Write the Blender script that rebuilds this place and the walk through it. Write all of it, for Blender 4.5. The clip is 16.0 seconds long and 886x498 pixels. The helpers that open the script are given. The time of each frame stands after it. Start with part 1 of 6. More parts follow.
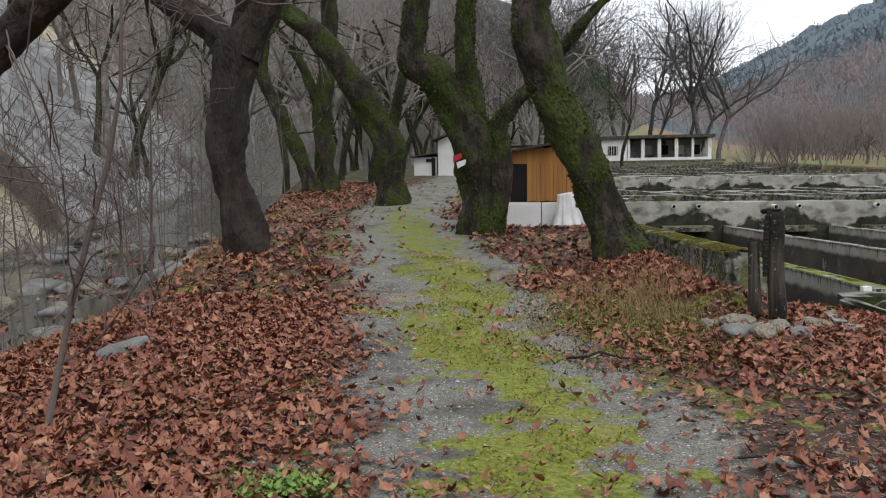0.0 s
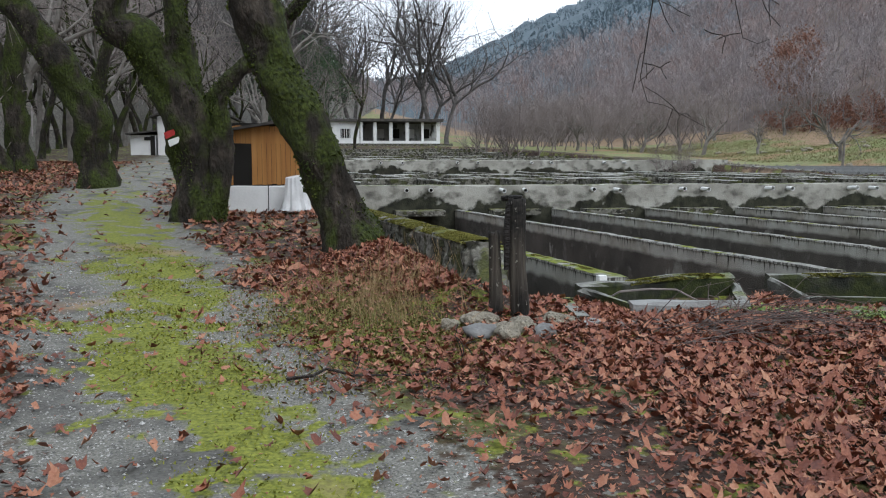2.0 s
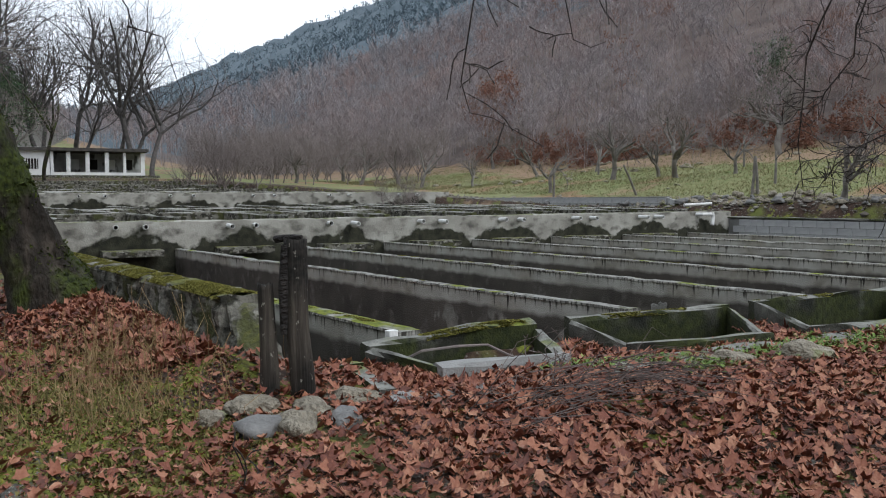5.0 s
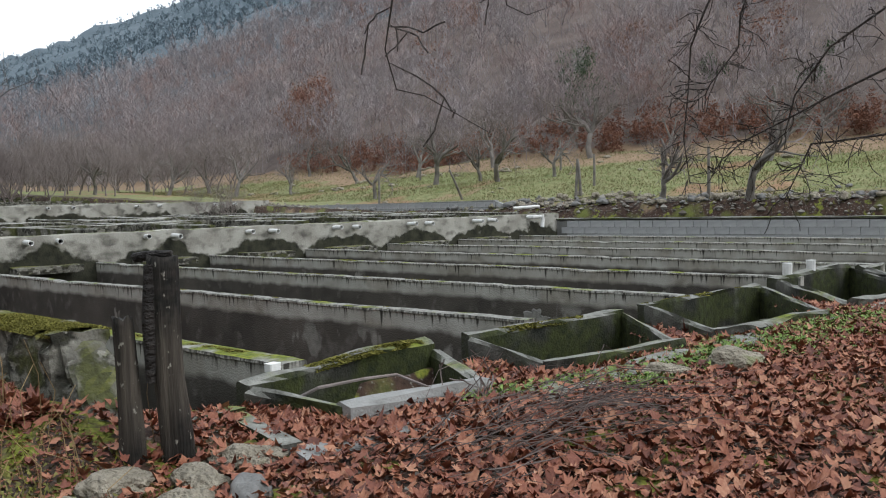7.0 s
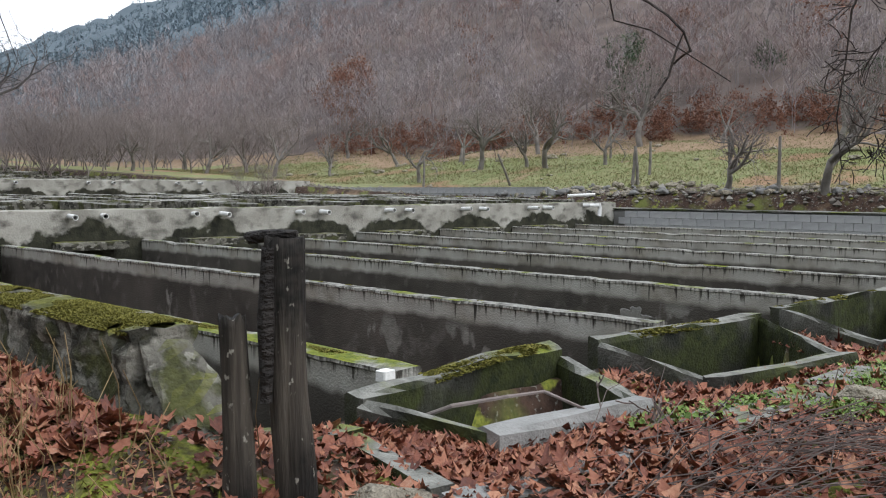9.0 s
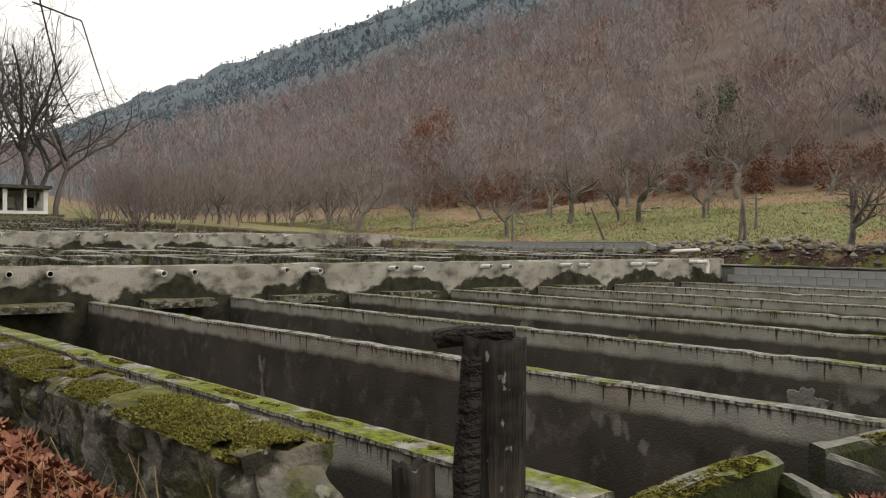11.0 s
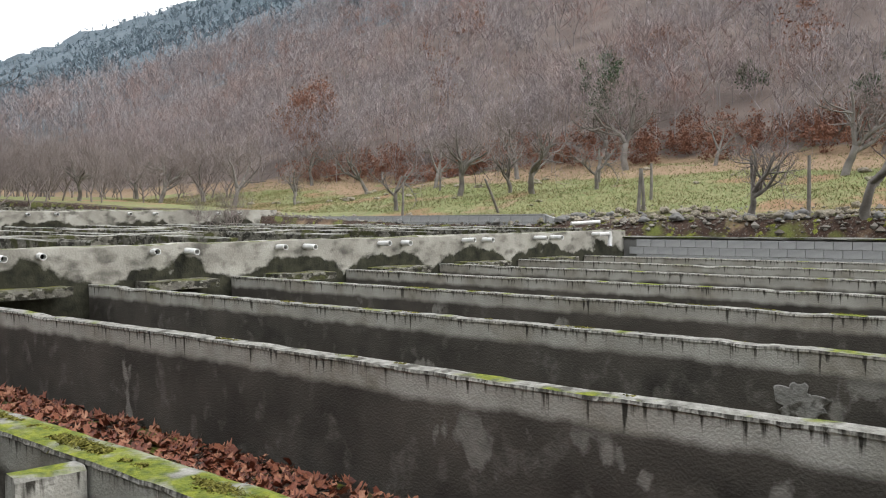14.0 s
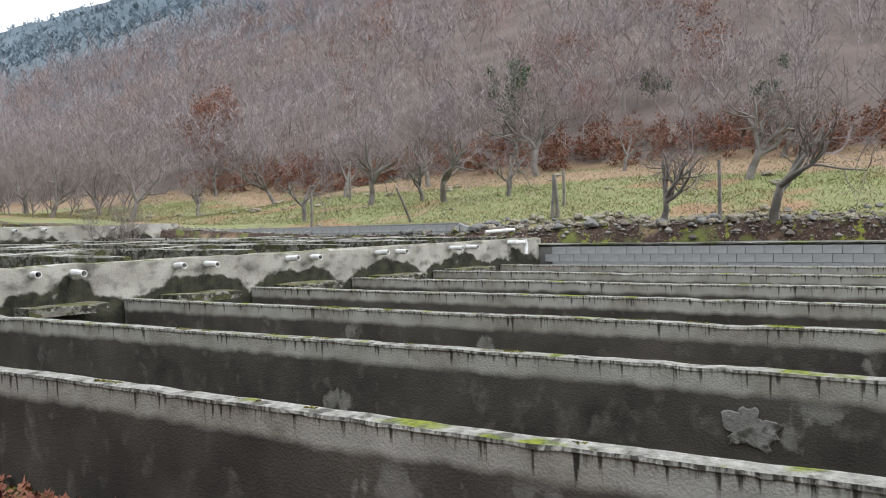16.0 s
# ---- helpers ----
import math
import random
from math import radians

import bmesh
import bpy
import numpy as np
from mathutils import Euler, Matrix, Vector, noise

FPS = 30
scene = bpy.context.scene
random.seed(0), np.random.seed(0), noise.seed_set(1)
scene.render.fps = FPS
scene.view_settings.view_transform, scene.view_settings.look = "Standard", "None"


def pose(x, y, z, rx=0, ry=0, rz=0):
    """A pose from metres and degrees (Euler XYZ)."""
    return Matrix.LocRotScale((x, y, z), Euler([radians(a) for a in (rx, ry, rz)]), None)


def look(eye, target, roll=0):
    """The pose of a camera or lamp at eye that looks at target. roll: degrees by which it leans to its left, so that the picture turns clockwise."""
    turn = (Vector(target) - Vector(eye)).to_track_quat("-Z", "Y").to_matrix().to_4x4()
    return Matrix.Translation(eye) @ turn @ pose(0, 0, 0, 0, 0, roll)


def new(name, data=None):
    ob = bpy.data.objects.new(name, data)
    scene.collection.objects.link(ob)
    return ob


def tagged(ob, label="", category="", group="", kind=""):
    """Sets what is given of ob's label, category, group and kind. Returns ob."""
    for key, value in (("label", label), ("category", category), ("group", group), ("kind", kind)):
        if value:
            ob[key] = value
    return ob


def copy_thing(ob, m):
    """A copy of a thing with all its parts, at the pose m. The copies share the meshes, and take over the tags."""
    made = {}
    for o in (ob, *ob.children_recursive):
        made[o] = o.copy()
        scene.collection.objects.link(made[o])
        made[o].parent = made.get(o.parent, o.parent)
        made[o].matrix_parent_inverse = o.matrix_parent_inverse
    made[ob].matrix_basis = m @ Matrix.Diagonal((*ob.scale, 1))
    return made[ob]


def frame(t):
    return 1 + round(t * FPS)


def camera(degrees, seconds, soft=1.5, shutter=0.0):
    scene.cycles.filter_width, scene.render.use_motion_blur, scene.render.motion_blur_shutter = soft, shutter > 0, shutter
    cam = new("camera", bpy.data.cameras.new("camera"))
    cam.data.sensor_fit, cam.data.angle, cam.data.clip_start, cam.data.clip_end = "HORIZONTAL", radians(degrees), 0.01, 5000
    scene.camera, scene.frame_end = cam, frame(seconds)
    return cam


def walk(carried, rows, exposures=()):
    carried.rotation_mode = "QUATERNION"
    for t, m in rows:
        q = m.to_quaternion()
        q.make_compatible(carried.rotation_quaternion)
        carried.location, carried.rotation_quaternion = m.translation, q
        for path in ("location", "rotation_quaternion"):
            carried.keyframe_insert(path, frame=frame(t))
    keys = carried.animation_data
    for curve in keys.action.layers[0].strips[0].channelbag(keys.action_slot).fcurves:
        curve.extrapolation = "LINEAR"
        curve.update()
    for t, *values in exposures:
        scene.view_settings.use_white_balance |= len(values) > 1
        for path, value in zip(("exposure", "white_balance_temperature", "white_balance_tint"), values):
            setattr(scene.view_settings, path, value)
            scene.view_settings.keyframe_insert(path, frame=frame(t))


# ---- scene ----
cam = camera(55.7, 16.0, soft=1.1)
PATH = [
    (0, (-2.497, -8.926, 1.159), (-2.837, -6.961, 1.004), -0.8),
    (0.5, (-2.459, -8.584, 1.153), (-2.844, -6.628, 0.985), -0.8),
    (1, (-2.423, -8.314, 1.181), (-2.532, -6.323, 1.023), -1.1),
    (1.5, (-2.374, -7.974, 1.153), (-2.271, -5.984, 0.99), -1.2),
    (2, (-2.42, -7.741, 1.157), (-2.137, -5.772, 0.955), -0.1),
    (2.5, (-2.511, -7.443, 1.169), (-2.018, -5.514, 0.983), -2.4),
    (3, (-2.527, -7.109, 1.156), (-2.082, -5.164, 1.013), -2.7),
    (3.5, (-2.52, -6.773, 1.136), (-1.993, -4.85, 0.98), -1.5),
    (4, (-2.519, -6.501, 1.148), (-1.693, -4.687, 0.981), -1.4),
    (4.5, (-2.485, -6.231, 1.13), (-1.618, -4.434, 0.988), -1.1),
    (5, (-2.434, -5.955, 1.132), (-1.508, -4.186, 1.006), -0.3),
    (5.2, (-2.431, -5.842, 1.112), (-1.446, -4.105, 1.003), -0.1),
    (7.3, (-2.372, -4.572, 1.088), (-1.069, -3.059, 0.97), -1.6),
    (7.5, (-2.349, -4.454, 1.069), (-1.085, -2.909, 0.944), -1.2),
    (8, (-2.289, -4.126, 1.061), (-1.073, -2.544, 0.927), -0.2),
    (8.5, (-2.275, -3.802, 1.065), (-1.038, -2.236, 0.933), 0.2),
    (9, (-2.262, -3.542, 1.047), (-1.018, -1.983, 0.901), 0.1),
    (9.5, (-2.254, -3.251, 1.094), (-1.185, -1.563, 1.023), -0.6),
    (9.6, (-2.268, -3.19, 1.114), (-1.205, -1.498, 1.048), -0.5),
    (9.7, (-2.252, -3.126, 1.105), (-1.193, -1.431, 1.053), -0.0),
    (11.8, (-1.89, -1.901, 1.092), (-0.721, -0.278, 1.086), -0.4),
    (12, (-1.88, -1.808, 1.096), (-0.677, -0.21, 1.091), -0.3),
    (12.5, (-1.718, -1.492, 1.075), (-0.51, 0.102, 1.061), -0.7),
    (13, (-1.571, -1.191, 1.067), (-0.306, 0.359, 1.071), 0.5),
    (13.4, (-1.5, -0.992, 1.082), (-0.16, 0.491, 1.026), 0.1),
    (13.5, (-1.429, -0.911, 1.082), (-0.084, 0.567, 1.008), 0.0),
    (14, (-1.292, -0.739, 1.082), (0.037, 0.753, 1.0), -0.5),
    (14.5, (-1.084, -0.522, 1.124), (0.247, 0.968, 1.035), 1.1),
    (15, (-0.989, -0.316, 1.122), (0.378, 1.143, 1.086), 1.2),
    (15.5, (-0.894, -0.195, 1.132), (0.574, 1.16, 1.041), -1.5),
    (16, (-0.803, -0.157, 1.151), (0.677, 1.186, 1.083), -1.6),
]
walk(cam, [(t, look(e, g, r)) for t, e, g, r in PATH], [(0, 0.66, 6350, 10), (0.6, 0.84, 6300, 10), (2, 0.73, 5950, 8), (3, 0.68, 5980, 8), (4, 0.86, 6010, 9), (5, 0.55, 6050, 9), (7.3, 0.85, 6200, 8), (9, 0.93, 6200, 10), (9.5, 0.5, 6200, 10), (9.7, 0.45, 6300, 10), (11.8, 0.65, 7700, 12), (13, 0.9, 7500, 12), (13.5, 1.5, 7100, 12), (13.8, 1.35, 6700, 10), (14.2, 1.1, 6500, 10), (15, 1.1, 6400, 10), (15.5, 1.45, 6300, 9), (16, 1.3, 6300, 10)])

# ---- sky and sun ----
world = bpy.data.worlds.new("sky")
scene.world = world
world.use_nodes = True
wn, wl = world.node_tree.nodes, world.node_tree.links
sky = wn.new("ShaderNodeTexSky")
sky.sky_type, sky.sun_disc = "NISHITA", False
sky.sun_elevation, sky.sun_rotation = radians(40), radians(150)
sky.air_density, sky.dust_density, sky.ozone_density = 1.0, 4.0, 1.0
# overcast: the sky's blue is mostly lost in an even layer of cloud
cloud = wn.new("ShaderNodeMixRGB")
cloud.inputs[0].default_value = 0.88
cloud.inputs[2].default_value = (9.6, 9.9, 10.3, 1)
wl.new(sky.outputs[0], cloud.inputs[1])
wl.new(cloud.outputs[0], wn["Background"].inputs[0])
wn["Background"].inputs[1].default_value = 0.098
sun = new("sun", bpy.data.lights.new("sun", "SUN"))
sun.data.energy, sun.data.angle, sun.data.color = 0.6, radians(30), (1.0, 0.97, 0.93)
sun.matrix_world = look((0, 0, 60), (0 + 40 * math.sin(radians(-30)), 40 * math.cos(radians(150)) * -1, 15))


# ---- materials ----
def mat(name, cols, scale=4.0, detail=6.0, rough=0.85, bump=0.3, bscale=40.0, metal=0.0, fine=0.35, coords="Object", island=False, stretch=(1, 1, 1), spec=0.3):
    """A ramp of colours over coarse noise, broken up by fine noise, with relief. island: one colour per loose piece."""
    m = bpy.data.materials.new(name)
    m.use_nodes = True
    n, l = m.node_tree.nodes, m.node_tree.links
    b = n["Principled BSDF"]
    b.inputs["Roughness"].default_value, b.inputs["Metallic"].default_value = rough, metal
    b.inputs["Specular IOR Level"].default_value = spec
    tc, mp = n.new("ShaderNodeTexCoord"), n.new("ShaderNodeMapping")
    mp.inputs["Scale"].default_value = stretch
    l.new(tc.outputs[coords], mp.inputs[0])
    big, small = n.new("ShaderNodeTexNoise"), n.new("ShaderNodeTexNoise")
    big.inputs["Scale"].default_value, big.inputs["Detail"].default_value = scale, detail
    small.inputs["Scale"].default_value, small.inputs["Detail"].default_value = bscale, 4
    l.new(mp.outputs[0], big.inputs[0])
    l.new(mp.outputs[0], small.inputs[0])
    mix = n.new("ShaderNodeMath")
    mix.operation = "MULTIPLY_ADD"
    mix.inputs[1].default_value = fine
    l.new(small.outputs[0], mix.inputs[0])
    if island:
        g = n.new("ShaderNodeNewGeometry")
        k = n.new("ShaderNodeMath")
        k.operation = "MULTIPLY"
        k.inputs[1].default_value = 1 - fine
        l.new(g.outputs["Random Per Island"], k.inputs[0])
        l.new(k.outputs[0], mix.inputs[2])
    else:
        k = n.new("ShaderNodeMapRange")
        k.inputs[1].default_value, k.inputs[2].default_value = 0.28, 0.72
        k.inputs[3].default_value, k.inputs[4].default_value = 0, 1 - fine
        l.new(big.outputs[0], k.inputs[0])
        l.new(k.outputs[0], mix.inputs[2])
    ramp = n.new("ShaderNodeValToRGB")
    e = ramp.color_ramp.elements
    while len(e) < len(cols):
        e.new(0.5)
    for i, c in enumerate(cols):
        e[i].position = i / max(1, len(cols) - 1)
        e[i].color = (*c, 1)
    l.new(mix.outputs[0], ramp.inputs[0])
    l.new(ramp.outputs[0], b.inputs["Base Color"])
    bp = n.new("ShaderNodeBump")
    bp.inputs["Strength"].default_value, bp.inputs["Distance"].default_value = bump, (0.09 if bump > 0.85 else 0.02)
    l.new(small.outputs[0], bp.inputs["Height"])
    l.new(bp.outputs[0], b.inputs["Normal"])
    return m


def layer(m, cols, fac, scale=8.0):
    """Lays a second colour over a material's base colour, where the socket that fac(n, l) gives is 1."""
    n, l = m.node_tree.nodes, m.node_tree.links
    b = n["Principled BSDF"]
    under = b.inputs["Base Color"].links[0].from_socket
    tc, tex, ramp, mx = n.new("ShaderNodeTexCoord"), n.new("ShaderNodeTexNoise"), n.new("ShaderNodeValToRGB"), n.new("ShaderNodeMixRGB")
    tex.inputs["Scale"].default_value, tex.inputs["Detail"].default_value = scale, 5
    l.new(tc.outputs["Object"], tex.inputs[0])
    ramp.color_ramp.elements[0].position, ramp.color_ramp.elements[1].position = 0.3, 0.7
    ramp.color_ramp.elements[0].color, ramp.color_ramp.elements[1].color = (*cols[0], 1), (*cols[1], 1)
    l.new(tex.outputs[0], ramp.inputs[0])
    l.new(fac(n, l), mx.inputs[0])
    l.new(under, mx.inputs[1])
    l.new(ramp.outputs[0], mx.inputs[2])
    l.new(mx.outputs[0], b.inputs["Base Color"])
    return m


def math_node(n, l, op, a, b=0.0, c=0.0, clamp=False):
    k = n.new("ShaderNodeMath")
    k.operation, k.use_clamp = op, clamp
    for i, v in enumerate((a, b, c)):
        if isinstance(v, (int, float)):
            k.inputs[i].default_value = v
        else:
            l.new(v, k.inputs[i])
    return k.outputs[0]


def noise_fac(scale, lo, hi, stretch=(1, 1, 1), detail=5):
    """A mask from noise, 0 below lo and 1 above hi."""
    def make(n, l):
        tc, mp, tex, mr = n.new("ShaderNodeTexCoord"), n.new("ShaderNodeMapping"), n.new("ShaderNodeTexNoise"), n.new("ShaderNodeMapRange")
        mp.inputs["Scale"].default_value = stretch
        l.new(tc.outputs["Object"], mp.inputs[0])
        l.new(mp.outputs[0], tex.inputs[0])
        tex.inputs["Scale"].default_value, tex.inputs["Detail"].default_value = scale, detail
        mr.inputs[1].default_value, mr.inputs[2].default_value = lo, hi
        l.new(tex.outputs[0], mr.inputs[0])
        return mr.outputs[0]
    return make


def up_fac(lo, hi, scale=6.0, nlo=0.35, nhi=0.6):
    """A mask for faces that look upwards, in patches; for moss and for paler and darker tops."""
    def make(n, l):
        g, s, mr = n.new("ShaderNodeNewGeometry"), n.new("ShaderNodeSeparateXYZ"), n.new("ShaderNodeMapRange")
        l.new(g.outputs["True Normal"], s.inputs[0])
        mr.inputs[1].default_value, mr.inputs[2].default_value = lo, hi
        l.new(s.outputs["Z"], mr.inputs[0])
        return math_node(n, l, "MULTIPLY", mr.outputs[0], noise_fac(scale, nlo, nhi)(n, l))
    return make


def height_fac(z_hi, z_lo, wob=0.15, wscale=3.0, stretch=(1, 1, 0.15)):
    """A mask that is 1 below a ragged line at a height, as old water lines are."""
    def make(n, l):
        tc, s, mp, tex = n.new("ShaderNodeTexCoord"), n.new("ShaderNodeSeparateXYZ"), n.new("ShaderNodeMapping"), n.new("ShaderNodeTexNoise")
        l.new(tc.outputs["Object"], s.inputs[0])
        mp.inputs["Scale"].default_value = stretch
        l.new(tc.outputs["Object"], mp.inputs[0])
        l.new(mp.outputs[0], tex.inputs[0])
        tex.inputs["Scale"].default_value, tex.inputs["Detail"].default_value = wscale, 6
        z = math_node(n, l, "MULTIPLY_ADD", math_node(n, l, "SUBTRACT", tex.outputs[0], 0.5), wob, s.outputs["Z"])
        mr = n.new("ShaderNodeMapRange")
        mr.inputs[1].default_value, mr.inputs[2].default_value = z_hi, z_lo
        l.new(z, mr.inputs[0])
        return mr.outputs[0]
    return make


def both(f, g):
    return lambda n, l: math_node(n, l, "MULTIPLY", f(n, l), g(n, l))


def drips(top, least, reach, scale):
    """Black runs of uneven length below a rim."""
    def make(n, l):
        tc, s, mp, tex = n.new("ShaderNodeTexCoord"), n.new("ShaderNodeSeparateXYZ"), n.new("ShaderNodeMapping"), n.new("ShaderNodeTexNoise")
        l.new(tc.outputs["Object"], s.inputs[0])
        mp.inputs["Scale"].default_value = (1, 1, 0.08)
        l.new(tc.outputs["Object"], mp.inputs[0])
        l.new(mp.outputs[0], tex.inputs[0])
        tex.inputs["Scale"].default_value, tex.inputs["Detail"].default_value = scale, 3
        run = math_node(n, l, "MULTIPLY_ADD", math_node(n, l, "SUBTRACT", tex.outputs[0], 0.44), reach, least)
        below = math_node(n, l, "SUBTRACT", top, s.outputs["Z"])
        return math_node(n, l, "MULTIPLY", math_node(n, l, "SUBTRACT", run, below), 11.0, clamp=True)
    return make


MOSS = ((0.045, 0.07, 0.008), (0.20, 0.22, 0.02))
# raceway walls: pale upper band, dark where water stood, black runs from the rim, moss on top
concrete = mat("weathered_concrete", ((0.22, 0.214, 0.185), (0.35, 0.342, 0.305), (0.46, 0.452, 0.412)), 3.0, 8, 0.9, 0.5, 60)
layer(concrete, ((0.20, 0.188, 0.155), (0.34, 0.32, 0.275)), noise_fac(1.1, 0.48, 0.60, (1, 1, 0.7), 9), 7)
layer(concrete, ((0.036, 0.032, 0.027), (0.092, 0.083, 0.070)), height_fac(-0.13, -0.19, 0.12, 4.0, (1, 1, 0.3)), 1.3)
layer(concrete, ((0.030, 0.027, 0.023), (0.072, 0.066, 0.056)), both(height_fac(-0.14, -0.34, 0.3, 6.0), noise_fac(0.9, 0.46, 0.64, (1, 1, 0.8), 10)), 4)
layer(concrete, ((0.014, 0.013, 0.010), (0.045, 0.042, 0.034)), drips(0.003, 0.014, 0.26, 36.0), 9)
layer(concrete, ((0.030, 0.028, 0.023), (0.075, 0.070, 0.058)), drips(0.0, -0.07, 0.95, 22.0), 9)
layer(concrete, ((0.07, 0.065, 0.056), (0.12, 0.112, 0.097)), both(height_fac(-0.15, -0.25, 0.1), noise_fac(5.0, 0.56, 0.66, (1, 1, 0.8), 12)), 18)
layer(concrete, ((0.14, 0.135, 0.12), (0.24, 0.23, 0.205)), both(height_fac(-0.15, -0.25, 0.1), noise_fac(1.4, 0.64, 0.66, (1, 1, 0.6), 9)), 8)
layer(concrete, ((0.13, 0.126, 0.11), (0.32, 0.315, 0.285)), up_fac(0.5, 0.8, 9, 0.2, 0.3), 16)
layer(concrete, ((0.045, 0.043, 0.036), (0.10, 0.096, 0.08)), up_fac(0.5, 0.8, 6, 0.55, 0.62), 16)
layer(concrete, MOSS, up_fac(0.75, 0.9, 2.2, 0.56, 0.64), 20)
concrete_green = concrete.copy()
layer(concrete_green, MOSS, up_fac(0.6, 0.9, 3.5, 0.42, 0.52), 20)
mossy = mat("mossy_concrete", ((0.055, 0.052, 0.042), (0.13, 0.124, 0.104), (0.25, 0.24, 0.205)), 7, 10, 0.92, 0.8, 45)
layer(mossy, ((0.016, 0.016, 0.012), (0.048, 0.045, 0.034)), noise_fac(6.0, 0.46, 0.54, (1, 1, 1.2), 12), 14)
layer(mossy, ((0.17, 0.165, 0.14), (0.28, 0.27, 0.235)), noise_fac(9.0, 0.57, 0.61, (1, 1, 1.6), 12), 16)
layer(mossy, ((0.035, 0.038, 0.014), (0.075, 0.078, 0.028)), noise_fac(3.0, 0.52, 0.62, (1, 1, 1.2), 12), 24)
layer(mossy, ((0.045, 0.052, 0.012), (0.15, 0.15, 0.03)), up_fac(0.7, 0.95, 3.0, 0.44, 0.58), 16)
upper_conc = mossy.copy()
layer(upper_conc, ((0.20, 0.20, 0.18), (0.36, 0.355, 0.32)), up_fac(0.4, 0.8, 5, 0.36, 0.46), 12)
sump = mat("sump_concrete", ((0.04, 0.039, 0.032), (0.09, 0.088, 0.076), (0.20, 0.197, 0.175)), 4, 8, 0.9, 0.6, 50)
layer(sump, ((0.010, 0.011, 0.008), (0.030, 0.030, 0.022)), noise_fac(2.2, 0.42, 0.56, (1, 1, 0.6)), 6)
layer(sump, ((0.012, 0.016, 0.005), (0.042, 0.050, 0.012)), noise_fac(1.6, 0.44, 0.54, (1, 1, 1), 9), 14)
layer(sump, ((0.12, 0.12, 0.105), (0.24, 0.24, 0.215)), up_fac(0.6, 0.9, 5, 0.25, 0.4), 12)
layer(sump, MOSS, up_fac(0.5, 0.9, 1.6, 0.54, 0.64), 18)
pale_slab = mat("pale_slab_concrete", ((0.13, 0.13, 0.125), (0.24, 0.24, 0.23), (0.33, 0.33, 0.32)), 5, 8, 0.88, 0.4, 60)
block_grey = mat("block_concrete", ((0.21, 0.215, 0.21), (0.35, 0.355, 0.35), (0.47, 0.475, 0.465)), 2.0, 8, 0.9, 0.5, 50)
layer(block_grey, ((0.03, 0.03, 0.027), (0.07, 0.068, 0.06)), noise_fac(1.6, 0.56, 0.66, (1, 1, 0.4)), 5)
# plastered wall: dark wet stone shows under each pair of pipes
plaster = mat("worn_plaster", ((0.16, 0.15, 0.13), (0.33, 0.32, 0.28), (0.46, 0.45, 0.41)), 1.6, 9, 0.92, 0.5, 30)


def under_pipes(mid, pitch, top, depth):
    """Arched wet patches, one below each pair of pipes."""
    def make(n, l):
        tc, s, tex = n.new("ShaderNodeTexCoord"), n.new("ShaderNodeSeparateXYZ"), n.new("ShaderNodeTexNoise")
        l.new(tc.outputs["Object"], s.inputs[0])
        l.new(tc.outputs["Object"], tex.inputs[0])
        tex.inputs["Scale"].default_value, tex.inputs["Detail"].default_value = 2.2, 9
        u = math_node(n, l, "DIVIDE", math_node(n, l, "SUBTRACT", s.outputs["X"], mid - pitch * 20.5), pitch)
        u = math_node(n, l, "ABSOLUTE", math_node(n, l, "SUBTRACT", math_node(n, l, "FRACT", u), 0.5))
        rim = math_node(n, l, "SUBTRACT", top, math_node(n, l, "MULTIPLY", math_node(n, l, "MULTIPLY", u, u), depth * 3.2))
        d = math_node(n, l, "SUBTRACT", rim, s.outputs["Z"])
        d = math_node(n, l, "MULTIPLY_ADD", math_node(n, l, "SUBTRACT", tex.outputs[0], 0.5), 0.85, d)
        return math_node(n, l, "MULTIPLY", d, 14.0, clamp=True)
    return make


layer(plaster, ((0.09, 0.086, 0.075), (0.20, 0.19, 0.165)), noise_fac(2.4, 0.50, 0.64, (1, 1, 1.6), 10), 6)
plaster_two = plaster.copy()
layer(plaster, ((0.014, 0.014, 0.010), (0.050, 0.050, 0.032)), under_pipes(2.32, 2.37, 0.36, 0.42), 6)
layer(plaster_two, ((0.014, 0.014, 0.010), (0.050, 0.048, 0.032)), under_pipes(10.45, 3.3, 1.02, 0.4), 6)
for m in (plaster, plaster_two):
    layer(m, ((0.07, 0.08, 0.03), (0.17, 0.17, 0.10)), up_fac(0.7, 0.9, 5, 0.4, 0.5), 12)
bark_dark = mat("wet_dark_bark", ((0.008, 0.006, 0.005), (0.026, 0.019, 0.015), (0.060, 0.045, 0.036)), 6, 9, 0.75, 0.9, 22, stretch=(1, 1, 0.35))
bark_moss = mat("mossy_bark", ((0.006, 0.005, 0.004), (0.024, 0.019, 0.014), (0.10, 0.081, 0.063)), 6, 10, 0.9, 1.0, 20, stretch=(1, 1, 0.45))
layer(bark_moss, ((0.012, 0.018, 0.004), (0.055, 0.070, 0.010)), noise_fac(2.2, 0.45, 0.56, (1, 1, 0.6), 8), 22)
twig = mat("twig_bark", ((0.09, 0.074, 0.068), (0.19, 0.16, 0.148), (0.30, 0.26, 0.245)), 3, 5, 0.9, 0.3, 40)
grey_bark = mat("grey_bark", ((0.07, 0.064, 0.057), (0.17, 0.155, 0.138), (0.28, 0.265, 0.24)), 3, 6, 0.9, 0.5, 30)
old_wood = mat("old_post_wood", ((0.012, 0.010, 0.008), (0.052, 0.044, 0.035), (0.14, 0.122, 0.098)), 26, 9, 0.88, 0.85, 70, stretch=(1, 1, 0.07))
